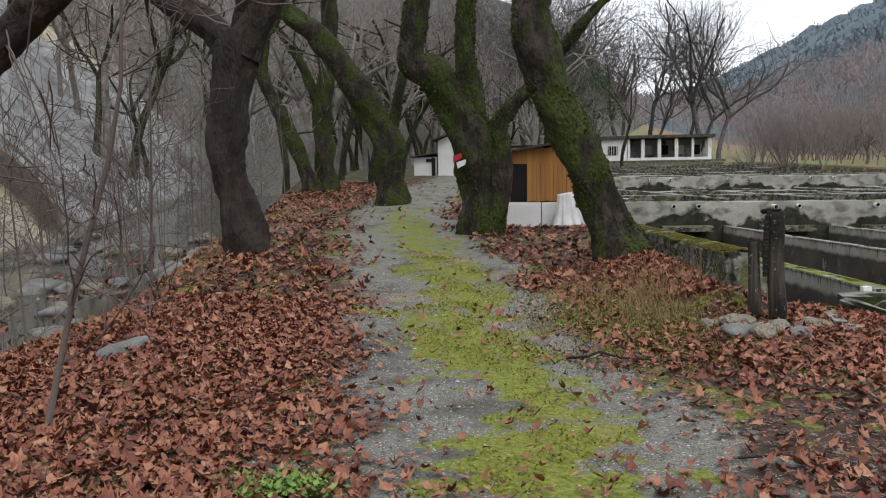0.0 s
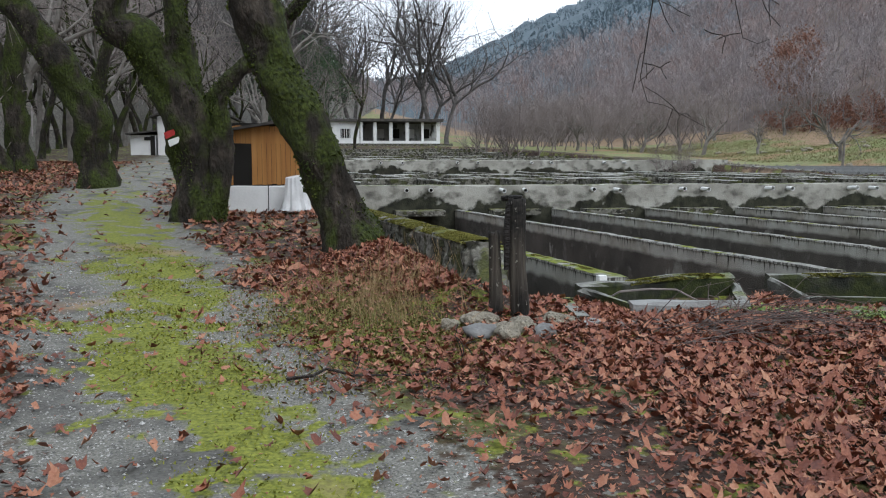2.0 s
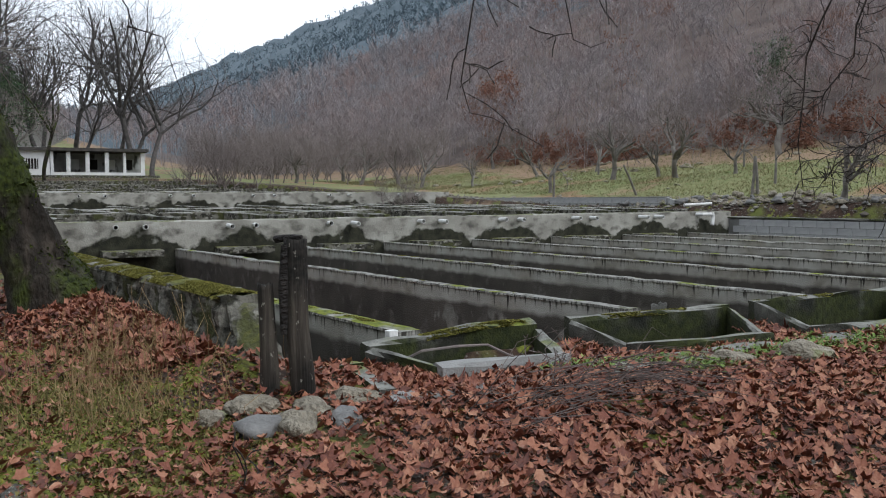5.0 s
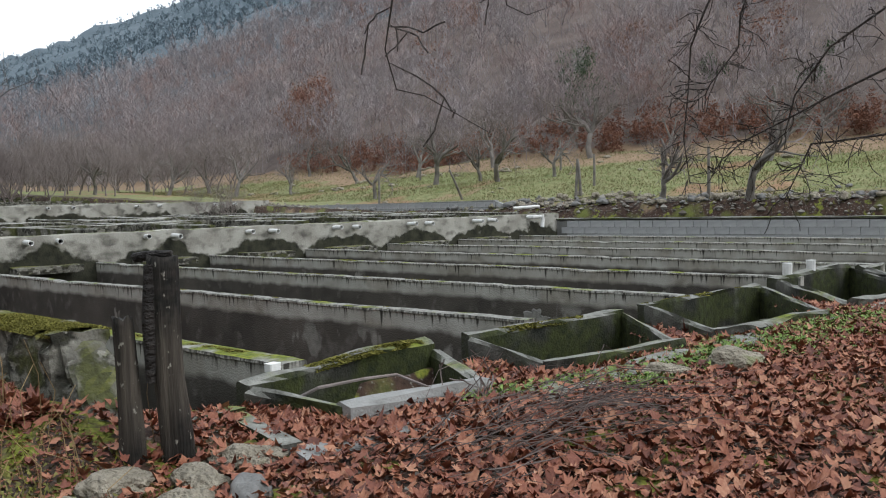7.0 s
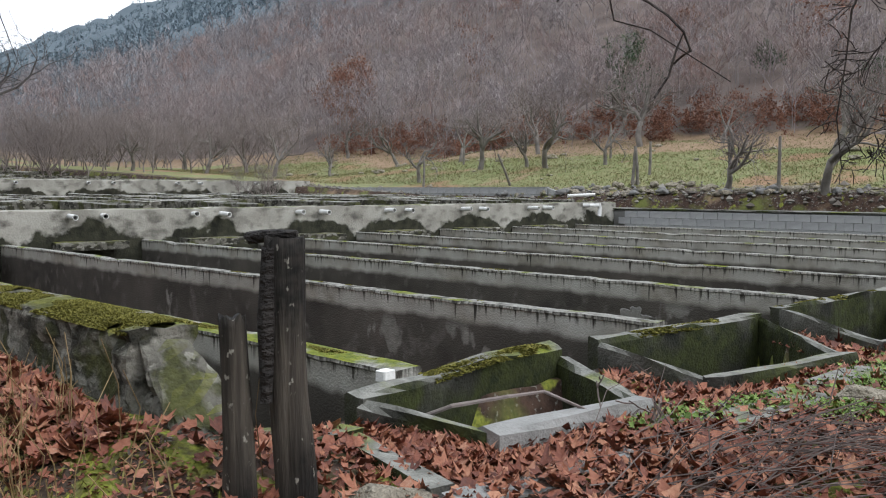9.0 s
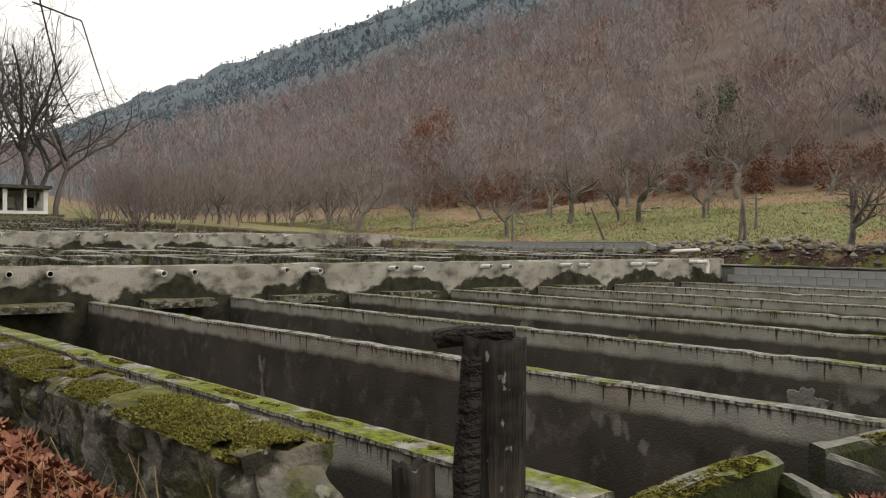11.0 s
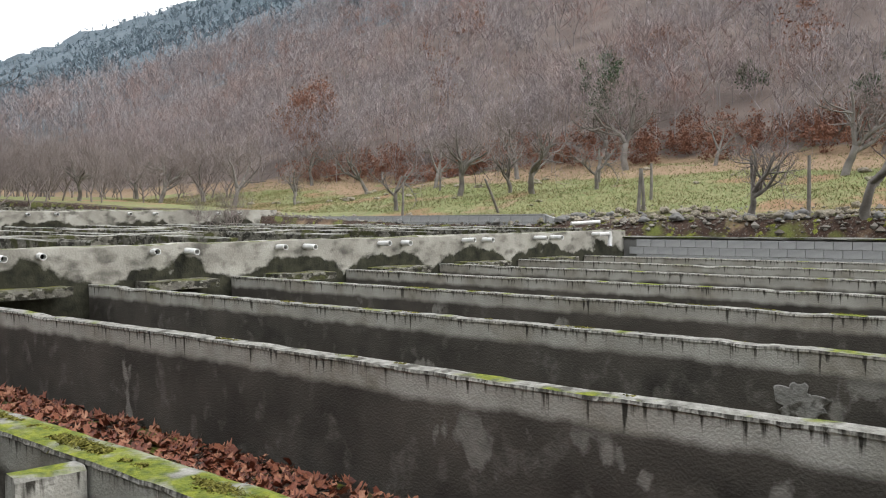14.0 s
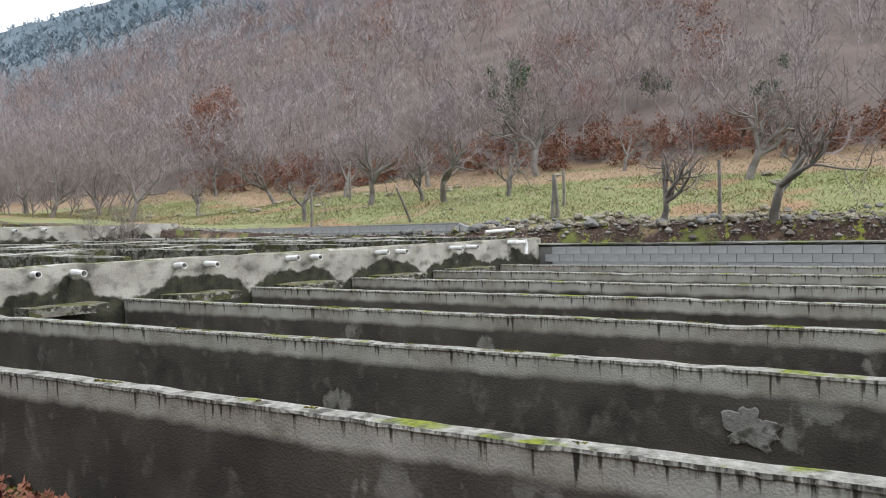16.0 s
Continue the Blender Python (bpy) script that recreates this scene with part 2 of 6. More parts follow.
layer(old_wood, ((0.006, 0.006, 0.005), (0.030, 0.026, 0.022)), height_fac(0.62, 0.82, 0.5, 6.0), 30)
layer(old_wood, ((0.006, 0.006, 0.005), (0.022, 0.018, 0.015)), noise_fac(3.0, 0.46, 0.58, (1, 1, 0.25), 8), 20)
layer(old_wood, ((0.16, 0.15, 0.125), (0.30, 0.29, 0.25)), noise_fac(34, 0.66, 0.70, (1, 1, 0.6), 8), 30)
black_wood = mat("rotten_black_wood", ((0.006, 0.006, 0.006), (0.022, 0.019, 0.017), (0.05, 0.043, 0.037)), 7, 8, 0.8, 1.0, 40, stretch=(0.3, 1, 1))
plank = mat("orange_planks", ((0.20, 0.085, 0.022), (0.34, 0.16, 0.045), (0.44, 0.23, 0.075)), 6, 6, 0.7, 0.4, 40, stretch=(1, 1, 0.07))
# near-black colour stands for the unlit inside of openings and pipes
void_shade = mat("opening_shade", ((0.008, 0.007, 0.006), (0.018, 0.016, 0.014)), 3, 4, 0.9)
white_wall = mat("whitewash", ((0.50, 0.50, 0.49), (0.66, 0.66, 0.65), (0.76, 0.76, 0.75)), 1.2, 7, 0.9, 0.3, 30)
white_bag = mat("white_sheet", ((0.42, 0.42, 0.42), (0.60, 0.60, 0.60), (0.70, 0.70, 0.70)), 5, 6, 0.6, 0.4, 12)
pvc = mat("white_pvc", ((0.42, 0.42, 0.40), (0.62, 0.62, 0.60), (0.70, 0.70, 0.68)), 6, 5, 0.45, 0.1, 60)
roof_dark = mat("dark_roofing", ((0.02, 0.019, 0.018), (0.06, 0.055, 0.05), (0.10, 0.09, 0.08)), 3, 6, 0.85, 0.5, 20)
stone = mat("field_stone", ((0.12, 0.105, 0.078), (0.27, 0.24, 0.185), (0.44, 0.40, 0.32)), 7, 9, 0.85, 1.0, 24)
layer(stone, ((0.09, 0.10, 0.03), (0.26, 0.26, 0.15)), noise_fac(4, 0.55, 0.65), 12)
grey_stone = mat("grey_stone", ((0.075, 0.074, 0.072), (0.16, 0.157, 0.15), (0.26, 0.255, 0.24)), 4, 8, 0.7, 0.5, 30)
leaf_mat = mat("fallen_plane_leaves", ((0.022, 0.008, 0.006), (0.085, 0.026, 0.016), (0.165, 0.050, 0.027), (0.245, 0.090, 0.047), (0.34, 0.165, 0.095), (0.50, 0.35, 0.25)), 9, 4, 0.62, 0.3, 60, island=True, fine=0.42, spec=0.4)
weed_mat = mat("low_weeds", ((0.05, 0.095, 0.015), (0.12, 0.19, 0.035), (0.23, 0.30, 0.08)), 9, 4, 0.6, 0.2, 30, island=True, fine=0.3)
dry_mat = mat("dry_stalks", ((0.12, 0.085, 0.045), (0.26, 0.18, 0.085), (0.36, 0.27, 0.14)), 9, 4, 0.8, 0.2, 30, island=True)
rust_leaf = mat("rusty_oak_leaves", ((0.11, 0.050, 0.033), (0.20, 0.092, 0.058), (0.29, 0.155, 0.105)), 9, 4, 0.75, 0.2, 30, island=True)
ivy_leaf = mat("evergreen_leaves", ((0.012, 0.030, 0.010), (0.03, 0.065, 0.022), (0.06, 0.10, 0.035)), 9, 4, 0.6, 0.2, 30, island=True)
# bare wood tones lightened: some distance haze is mixed into them
wood_far = mat("bare_woods_hazed", ((0.13, 0.112, 0.112), (0.215, 0.190, 0.191), (0.33, 0.297, 0.299), (0.42, 0.368, 0.36)), 9, 4, 0.95, 0.0, 3, island=True, fine=0.2)
red_paint = mat("red_paint", ((0.30, 0.02, 0.02), (0.42, 0.04, 0.035)), 8, 4, 0.7)
white_paint = mat("white_paint", ((0.60, 0.60, 0.58), (0.75, 0.75, 0.73)), 8, 4, 0.7)
water_mat = bpy.data.materials.new("stream_water")
water_mat.use_nodes = True
wb = water_mat.node_tree.nodes["Principled BSDF"]
wb.inputs["Base Color"].default_value, wb.inputs["Roughness"].default_value = (0.055, 0.05, 0.038, 1), 0.08
wt, wbp = water_mat.node_tree.nodes.new("ShaderNodeTexNoise"), water_mat.node_tree.nodes.new("ShaderNodeBump")
wt.inputs["Scale"].default_value, wbp.inputs["Strength"].default_value = 5.0, 0.35
water_mat.node_tree.links.new(wt.outputs[0], wbp.inputs["Height"])
water_mat.node_tree.links.new(wbp.outputs[0], wb.inputs["Normal"])
brush_bark = mat("brush_bark", ((0.045, 0.033, 0.030), (0.10, 0.078, 0.07), (0.17, 0.14, 0.125)), 9, 4, 0.85, 0.2, 30, island=True)
mortar_dark = mat("dark_mortar", ((0.11, 0.11, 0.102), (0.20, 0.198, 0.188)), 3, 7, 0.95, 0.5, 40)
moss_fuzz = mat("moss_tufts", ((0.013, 0.021, 0.004), (0.040, 0.056, 0.009), (0.105, 0.125, 0.018)), 9, 4, 0.95, 0, 30, island=True)
# paler and bluer than the lower woods: haze is put into this colour
wood_mid = mat("bare_upper_woods_hazed", ((0.23, 0.23, 0.25), (0.32, 0.32, 0.345), (0.40, 0.40, 0.425), (0.41, 0.39, 0.395)), 9, 4, 0.95, 0.0, 3, island=True, fine=0.2)
grass_mat = mat("meadow_grass", ((0.10, 0.125, 0.035), (0.15, 0.16, 0.06), (0.21, 0.185, 0.09), (0.27, 0.20, 0.115)), 0.3, 5, 0.85, 0.0, 3, island=True, fine=0.3)
moss_bright = mat("bright_moss_tufts", ((0.055, 0.052, 0.012), (0.125, 0.118, 0.022), (0.23, 0.21, 0.05)), 9, 4, 0.95, 0, 30, island=True)
pebble_mat = mat("track_pebbles", ((0.07, 0.068, 0.062), (0.17, 0.165, 0.155), (0.30, 0.29, 0.27), (0.46, 0.45, 0.43)), 9, 4, 0.8, 0.2, 60, island=True, fine=0.2)


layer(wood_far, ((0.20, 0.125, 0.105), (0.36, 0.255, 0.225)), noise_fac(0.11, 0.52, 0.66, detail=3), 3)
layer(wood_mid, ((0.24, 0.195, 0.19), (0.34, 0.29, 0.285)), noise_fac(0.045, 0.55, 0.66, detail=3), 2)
# darker twig tone: backlight against the bright sky is put into the colour
tall_twig = mat("backlit_twig_bark", ((0.045, 0.041, 0.038), (0.085, 0.078, 0.074), (0.14, 0.13, 0.125)), 3, 5, 0.9, 0.3, 40)


ground_moss = mat("ground_moss", ((0.07, 0.072, 0.014), (0.16, 0.17, 0.022), (0.27, 0.275, 0.04)), 9, 4, 0.95, 0, 30, island=True)


glade_moss = mat("glade_moss", ((0.035, 0.034, 0.014), (0.10, 0.098, 0.028), (0.17, 0.16, 0.045), (0.24, 0.19, 0.09)), 9, 4, 0.95, 0, 30, island=True)


sump_floor = mat("dark_sump_floor", ((0.018, 0.016, 0.011), (0.040, 0.034, 0.024), (0.07, 0.055, 0.035)), 5, 8, 0.8, 0.6, 40)


# ---- building kit ----
class Geo:
    """Collects vertices and faces for one mesh."""

    def __init__(self):
        self.v, self.f = [], []

    def add(self, verts, faces):
        k = len(self.v)
        self.v.extend(verts)
        self.f.extend([tuple(i + k for i in f) for f in faces])

    def tube(self, pts, radii, sides=6, wob=0.0, cap=True):
        pts = [Vector(p) for p in pts]
        if len(pts) < 2:
            return
        k, ring = len(self.v), []
        up = Vector((0.31, 0.87, 0.12))
        for i, p in enumerate(pts):
            d = (pts[min(i + 1, len(pts) - 1)] - pts[max(i - 1, 0)]).normalized()
            a = d.cross(up).normalized()
            b = d.cross(a)
            for s in range(sides):
                t = 2 * math.pi * s / sides
                r = radii[i]
                if wob:
                    r *= 1 + wob * noise.noise(Vector((p.x * 1.7 + math.cos(t) * 1.1, p.y * 1.7 + math.sin(t) * 1.1, p.z * 1.3)))
                self.v.append(tuple(p + a * (math.cos(t) * r) + b * (math.sin(t) * r)))
        for i in range(len(pts) - 1):
            for s in range(sides):
                q = k + i * sides
                self.f.append((q + s, q + (s + 1) % sides, q + sides + (s + 1) % sides, q + sides + s))
        if cap:
            self.f.append(tuple(k + s for s in range(sides)))
            self.f.append(tuple(k + (len(pts) - 1) * sides + s for s in range(sides)))

    def box(self, c, size, turn=0.0, bev=0.0):
        """A box with chamfered upright edges, round its centre."""
        x, y, z = (s / 2 for s in size)
        e = min(bev, x * 0.9, y * 0.9)
        out = [(-x + e, -y), (x - e, -y), (x, -y + e), (x, y - e), (x - e, y), (-x + e, y), (-x, y - e), (-x, -y + e)] if e else [(-x, -y), (x, -y), (x, y), (-x, y)]
        m = Matrix.Translation(c) @ Matrix.Rotation(turn, 4, "Z")
        n = len(out)
        vs = [tuple(m @ Vector((a, b, h))) for h in (-z, z) for a, b in out]
        self.add(vs, [tuple(reversed(range(n))), tuple(range(n, 2 * n))] + [(i, (i + 1) % n, n + (i + 1) % n, n + i) for i in range(n)])

    def wall(self, p, q, w, z0, z1, seg=0.4, jit=0.008, seed=0, z1b=None, round_top=0.0, z0b=None):
        """A cast wall from p to q, w thick, with a worn rim; z1b, z0b: its heights at q."""
        p, q = Vector((*p, 0)), Vector((*q, 0))
        z1b, z0b = z1 if z1b is None else z1b, z0 if z0b is None else z0b
        d = q - p
        n = max(2, int(d.length / seg))
        s = d.normalized().cross(Vector((0, 0, 1)))
        c = 0.02 + round_top
        k = len(self.v)
        for i in range(n + 1):
            f = i / n
            o = p + d * f
            top, bot = z1 + (z1b - z1) * f, z0 + (z0b - z0) * f
            j = [jit * noise.noise(Vector((o.x * 1.9 + a, o.y * 1.9, seed + a * 3.1))) * 2 for a in range(6)]
            for u, z in ((-w / 2, bot), (-w / 2 + j[0], top - c * 1.2 + j[4]), (-w / 2 + c + j[1], top + j[1]), (w / 2 - c + j[2], top + j[2]), (w / 2 + j[3], top - c * 1.2 + j[5]), (w / 2, bot)):
                self.v.append(tuple(o + s * u + Vector((0, 0, z))))
        for i in range(n):
            a, b = k + i * 6, k + i * 6 + 6
            for m in range(5):
                self.f.append((a + m, a + m + 1, b + m + 1, b + m))
        self.f.append(tuple(k + m for m in range(6)))
        self.f.append(tuple(k + n * 6 + m for m in reversed(range(6))))

    def capped(self, p, q, w, z0, z1, seg=0.07, seed=0):
        """A cast divider from p to q whose rim is a thin ragged lip, chipped here and there."""
        p, q = Vector((*p, 0)), Vector((*q, 0))
        d = q - p
        n = max(2, int(d.length / seg))
        s = d.normalized().cross(Vector((0, 0, 1)))
        k = len(self.v)
        for i in range(n + 1):
            o = p + d * (i / n)

            def j(a, f):
                return noise.noise(Vector((o.x * f + a * 7.3, o.y * f, seed * 3.7 + a)))
            chip = max(0.0, j(9, 1.6) - 0.35) * 0.05
            dip = 0.012 * j(8, 0.5) + 0.007 * j(7, 5) - chip
            ring = [(-w / 2, z0), (-w / 2 + 0.004 * j(0, 3), z1 - 0.036 + 0.012 * j(0, 9) + dip), (-w / 2 - 0.012 - 0.010 * j(1, 8), z1 - 0.026 + 0.010 * j(1, 11) + dip),
                    (-w / 2 - 0.006 - 0.008 * j(2, 8) + chip * 0.4, z1 - 0.006 + dip), (-w / 2 + 0.03, z1 + 0.005 * j(3, 9) + dip)]
            ring += [(w / 2 - 0.03, z1 + 0.005 * j(4, 9) + dip), (w / 2 + 0.006 + 0.008 * j(5, 8) - chip * 0.4, z1 - 0.006 + dip),
                     (w / 2 + 0.012 + 0.010 * j(6, 8), z1 - 0.026 + 0.010 * j(6, 11) + dip), (w / 2 + 0.004 * j(5, 3), z1 - 0.036 + 0.012 * j(5, 9) + dip), (w / 2, z0)]
            self.v += [tuple(o + s * u + Vector((0, 0, z))) for u, z in ring]
        for i in range(n):
            a, b = k + i * 10, k + i * 10 + 10
            self.f += [(a + m, a + m + 1, b + m + 1, b + m) for m in range(9)]
        self.f.append(tuple(k + m for m in range(10)))
        self.f.append(tuple(k + n * 10 + m for m in reversed(range(10))))

    def rubble_wall(self, p, q, w, z0, z1, seed=0, z1b=None, rough=1.0, cell=3.6):
        """An old wall of rough stones and mortar, its crown rounded; z1b: its height at q."""
        p, q = Vector((*p, 0)), Vector((*q, 0))
        d = q - p
        n = max(4, int(d.length / 0.045))
        s = d.normalized().cross(Vector((0, 0, 1)))
        k = len(self.v)
        for i in range(n + 1):
            f = i / n
            o = p + d * f
            top = z1 + ((z1 if z1b is None else z1b) - z1) * f
            c = 0.05
            ring = [(-w / 2, z0 + (top - c - z0) * m / 13, -1, 0) for m in range(13)]
            ring += [(-w / 2, top - c, -1, 0.3), (-w / 2 + 0.025, top - 0.015, -0.7, 0.7), (-w / 4, top, 0, 1), (0, top + 0.01, 0, 1), (w / 4, top, 0, 1), (w / 2 - 0.025, top - 0.015, 0.7, 0.7), (w / 2, top - c, 1, 0.3)]
            ring += [(w / 2, z0 + (top - c - z0) * m / 13, 1, 0) for m in reversed(range(13))]
            for u, z, nu, nz in ring:
                v = o + s * u + Vector((0, 0, z))
                near, _ = noise.voronoi(Vector((v.x * cell, v.y * cell, v.z * cell * 1.5 + seed)))
                joint = max(0.0, 1 - (near[1] - near[0]) / 0.22)
                bare = min(1.0, max(0.0, 0.75 + 1.6 * noise.noise(v * 1.7 + Vector((seed, 0, 0)))))
                h = rough * (-0.05 * joint * bare + 0.022 * noise.noise(v * 4.5) + 0.012 * noise.noise(v * 15))
                v += (s * nu + Vector((0, 0, nz))) * h
                self.v.append(tuple(v))
        r = 33
        for i in range(n):
            a, b = k + i * r, k + i * r + r
            self.f += [(a + m, a + m + 1, b + m + 1, b + m) for m in range(r - 1)]
        self.f.append(tuple(k + m for m in range(r)))
        self.f.append(tuple(k + n * r + m for m in reversed(range(r))))

    def mesh(self, name, material, smooth=False):
        me = bpy.data.meshes.new(name)
        me.from_pydata(self.v, [], self.f)
        if smooth:
            me.polygons.foreach_set("use_smooth", [True] * len(me.polygons))
        me.materials.append(material)
        me.validate()
        me.update()
        return me


def thing(name, geo, material, label, category, group="", kind="", smooth=False, at=None):
    """One top-level mesh; at: where its origin goes."""
    if at is not None:
        a = Vector(at)
        geo.v = [tuple(Vector(v) - a) for v in geo.v]
    ob = new(name, geo.mesh(name, material, smooth))
    if at is not None:
        ob.location = at
    return tagged(ob, label, category, group, kind)


def empty(name, at, label, category, group="", kind="", turn=0.0):
    ob = new(name)
    ob.empty_display_size = 0.2
    ob.location, ob.rotation_euler = at, (0, 0, turn)
    return tagged(ob, label, category, group, kind)


def part(name, geo, material, parent, label="", smooth=False):
    """One mesh object under a thing or a part; its vertices are in the thing's own space."""
    ob = new(name, geo.mesh(name, material, smooth))
    ob.parent = parent
    return tagged(ob, label)


def lobes(rng, r, sides=9, squash=0.7, rough=0.25):
    """A worn boulder."""
    bm = bmesh.new()
    bmesh.ops.create_icosphere(bm, subdivisions=3, radius=1)
    o = Vector((rng.uniform(0, 50), rng.uniform(0, 50), rng.uniform(0, 50)))
    for v in bm.verts:
        k = 1 + rough * noise.noise(v.co * 1.1 + o) * 1.8 + rough * 0.8 * abs(noise.noise(v.co * 2.3 + o)) + rough * 0.35 * noise.noise(v.co * 6 + o)
        v.co = Vector((v.co.x * r[0], v.co.y * r[1], v.co.z * r[2])) * k
        v.co.z = max(v.co.z, -r[2] * 0.6)
    g = Geo()
    bm.verts.index_update()
    g.add([tuple(v.co) for v in bm.verts], [tuple(v.index for v in f.verts) for f in bm.faces])
    bm.free()
    return g


# ---- the lie of the land ----
# outlet sumps: corners back left, back right, front left, front right, rim heights, hump
SUMPS = (((0.02, 0.06), (1.72, 0.28), (0.28, -0.70), (1.33, -0.74), -0.01, -0.06, 0.05),
         ((2.11, 0.27), (4.02, 0.20), (2.02, -0.72), (3.42, -0.82), 0.02, -0.07, 0.0),
         ((4.52, 0.32), (6.80, 0.33), (4.02, -0.84), (5.75, -0.92), 0.02, -0.06, 0.0),
         ((7.35, 0.45), (9.3, 0.42), (6.6, -0.85), (8.3, -0.92), 0.05, -0.06, 0.04),
         ((9.85, 0.45), (11.9, 0.42), (9.0, -0.88), (10.8, -0.94), 0.02, -0.06, 0.0))

def edge_left(y):
    """The bank of the stream."""
    return np.interp(y, [-60, -10, -3, 0, 4, 10, 20, 35, 60, 90, 130, 200, 300], [-8, -6.9, -7.1, -7.4, -8.4, -9.8, -13.0, -17.5, -19, -13, -2, 10, 22])


def path_mid(y):
    return np.interp(y, [-40, -9, -5, -1.7, 3, 7.5, 12, 20, 32, 60], [-2.0, -2.2, -2.75, -3.5, -4.8, -6.1, -7.3, -7.9, -8.6, -9.5])


def step(a, b, v):
    t = np.clip((v - a) / (b - a), 0, 1)
    return t * t * (3 - 2 * t)


def waves(x, y, f, s):
    return (np.sin(x * f + s) * np.cos(y * f * 1.13 + s * 2.1) + 0.5 * np.sin(x * f * 2.3 + y * f * 1.7 + s * 3) + 0.3 * np.cos(x * f * 4.1 - y * f * 3.7 + s)) / 1.8


def land(x, y):
    h = np.interp(y, [-80, -12, -9, -5, -2, 1, 4, 8, 12, 16, 24, 32, 60, 90, 140, 600, 2500], [-1.2, -0.36, -0.32, -0.28, -0.21, -0.12, 0.0, 0.13, 0.28, 0.45, 0.9, 1.25, 2.5, 3.3, 7, 60, 200])
    h = h + 0.05 * np.clip(-(x + 2.5), 0, 5) * step(-2, 6, y) + 0.025 * waves(x, y, 1.3, 1) + 0.012 * waves(x, y, 4.1, 2)
    # shallow ruts of the track
    u = x - path_mid(y)
    h = h - 0.03 * np.exp(-((np.abs(u) - 0.62) / 0.28) ** 2)
    # the stream and the slope beyond
    d = edge_left(y) - x
    h = h - 0.95 * step(0, 1.5, d) + 0.10 * waves(x, y, 2.3, 5) * step(0.6, 1.5, d)
    rise = np.clip(d - 6.0, 0, None)
    h = h + (0.95 * rise + 1.1 * waves(x, y, 0.28, 3) * np.clip(rise / 6, 0, 1) + 0.35 * waves(x, y, 1.1, 4) * np.clip(rise / 4, 0, 1) + 0.13 * waves(x, y, 3.3, 6) * np.clip(rise / 3, 0, 1)) * np.where(rise > 0, 1, 0) - np.clip(rise - 40, 0, None) * 0.6
    # the meadow and the wooded hill
    q = 0.995 * x + 0.105 * y
    m = np.where(q < 36, 0.95 + 0.162 * (q - 20.2), 3.51 + 0.50 * (q - 36)) - np.clip(q - 420, 0, None) * 0.45
    m = m + 0.12 * waves(x, y, 0.35, 7) + np.clip(q - 40, 0, None) * 0.035 * waves(x, y, 0.03, 9) + 0.8 * waves(x, y, 0.12, 8) * step(40, 60, q)
    right = step(19.75, 20.4, x + 0.163 * y) * step(-2.5, -1.2, y) + step(11, 19, x) * (1 - step(-2.5, -1.2, y))
    far = step(32, 44, y)
    right = np.maximum(right * (1 - far), far * step(6, 20, x + 0.05 * y))
    h = h * (1 - right) + np.maximum(m, h) * right
    # leaves and soil banked against the retaining wall
    h = h + 0.20 * np.exp(-((x + 0.149 * y + 1.25) / 0.55) ** 2) * step(-1.0, 0.0, y) * (1 - step(6, 10, y))
    # basins
    wl_ = x + 0.149 * y + 0.80
    wr_ = 19.82 - 0.163 * y - x
    inb = step(0.0, 0.16, wl_) * step(0.0, 0.16, wr_)
    one = inb * step(0.18, 0.32, y) * step(13.25, 13.1, y)
    h = h * (1 - one) + (-0.92 + 0.03 * waves(x, y, 3, 1)) * one
    two = inb * step(13.0, 13.2, y) * step(28.75, 28.6, y)
    h = h * (1 - two) + 0.12 * two
    three = inb * step(28.6, 28.75, y) * step(46, 45, y)
    h = h * (1 - three) + 0.75 * three
    four = inb * step(45, 46, y) * step(78, 60, y)
    h = h * (1 - four) + 1.35 * four
    # the drain in front of the sumps
    gut = step(-1.12, -1.02, y) * step(0.33, 0.2, y) * step(-0.30, -0.14, x + 0.12 * y) * step(14, 13.5, x)
    h = h * (1 - gut) + (-0.185 + 0.02 * waves(x, y, 6, 3)) * gut
    for bl, br, fl, fr, *_ in SUMPS:
        f = (y - bl[1]) / (fl[1] - bl[1])
        x0, x1 = bl[0] + (fl[0] - bl[0]) * f, br[0] + (fr[0] - br[0]) * f
        pit = (x > x0 - 0.03) & (x < x1 + 0.03) & (f > -0.04) & (f < 1.04)
        h = np.where(pit, -0.62, h)
    # leaf bank beyond the kerb
    h = h + 0.07 * np.exp(-((y + 1.9) / 0.8) ** 2) * step(0.3, 1.5, x) * (1 - step(9, 12, x))
    return h


def axis(marks):
    out = []
    for (a, s), (b, _) in zip(marks, marks[1:]):
        n = max(1, int(round((b - a) / s)))
        out += [a + (b - a) * i / n for i in range(n)]
    return np.array(out + [marks[-1][0]])


xs = axis([(-700, 60), (-160, 15), (-60, 2.5), (-24, 0.32), (-9, 0.13), (-0.4, 0.06), (7.0, 0.16), (14, 0.3), (21, 0.7), (44, 3), (140, 12), (460, 40), (900, 40)])
ys = axis([(-160, 20), (-40, 4), (-12, 0.4), (-9, 0.13), (-1.2, 0.06), (0.5, 0.16), (5, 0.35), (14, 0.5), (50, 2), (110, 8), (400, 40), (2400, 40)])
X, Y = np.meshgrid(xs, ys)
Z = land(X, Y)
nx, ny = len(xs), len(ys)
me = bpy.data.meshes.new("ground")
idx = np.arange(nx * ny).reshape(ny, nx)
quads = np.stack([idx[:-1, :-1], idx[:-1, 1:], idx[1:, 1:], idx[1:, :-1]], -1).reshape(-1, 4)
me.from_pydata(np.stack([X, Y, Z], -1).reshape(-1, 3).tolist(), [], quads.tolist())
me.polygons.foreach_set("use_smooth", [True] * len(me.polygons))


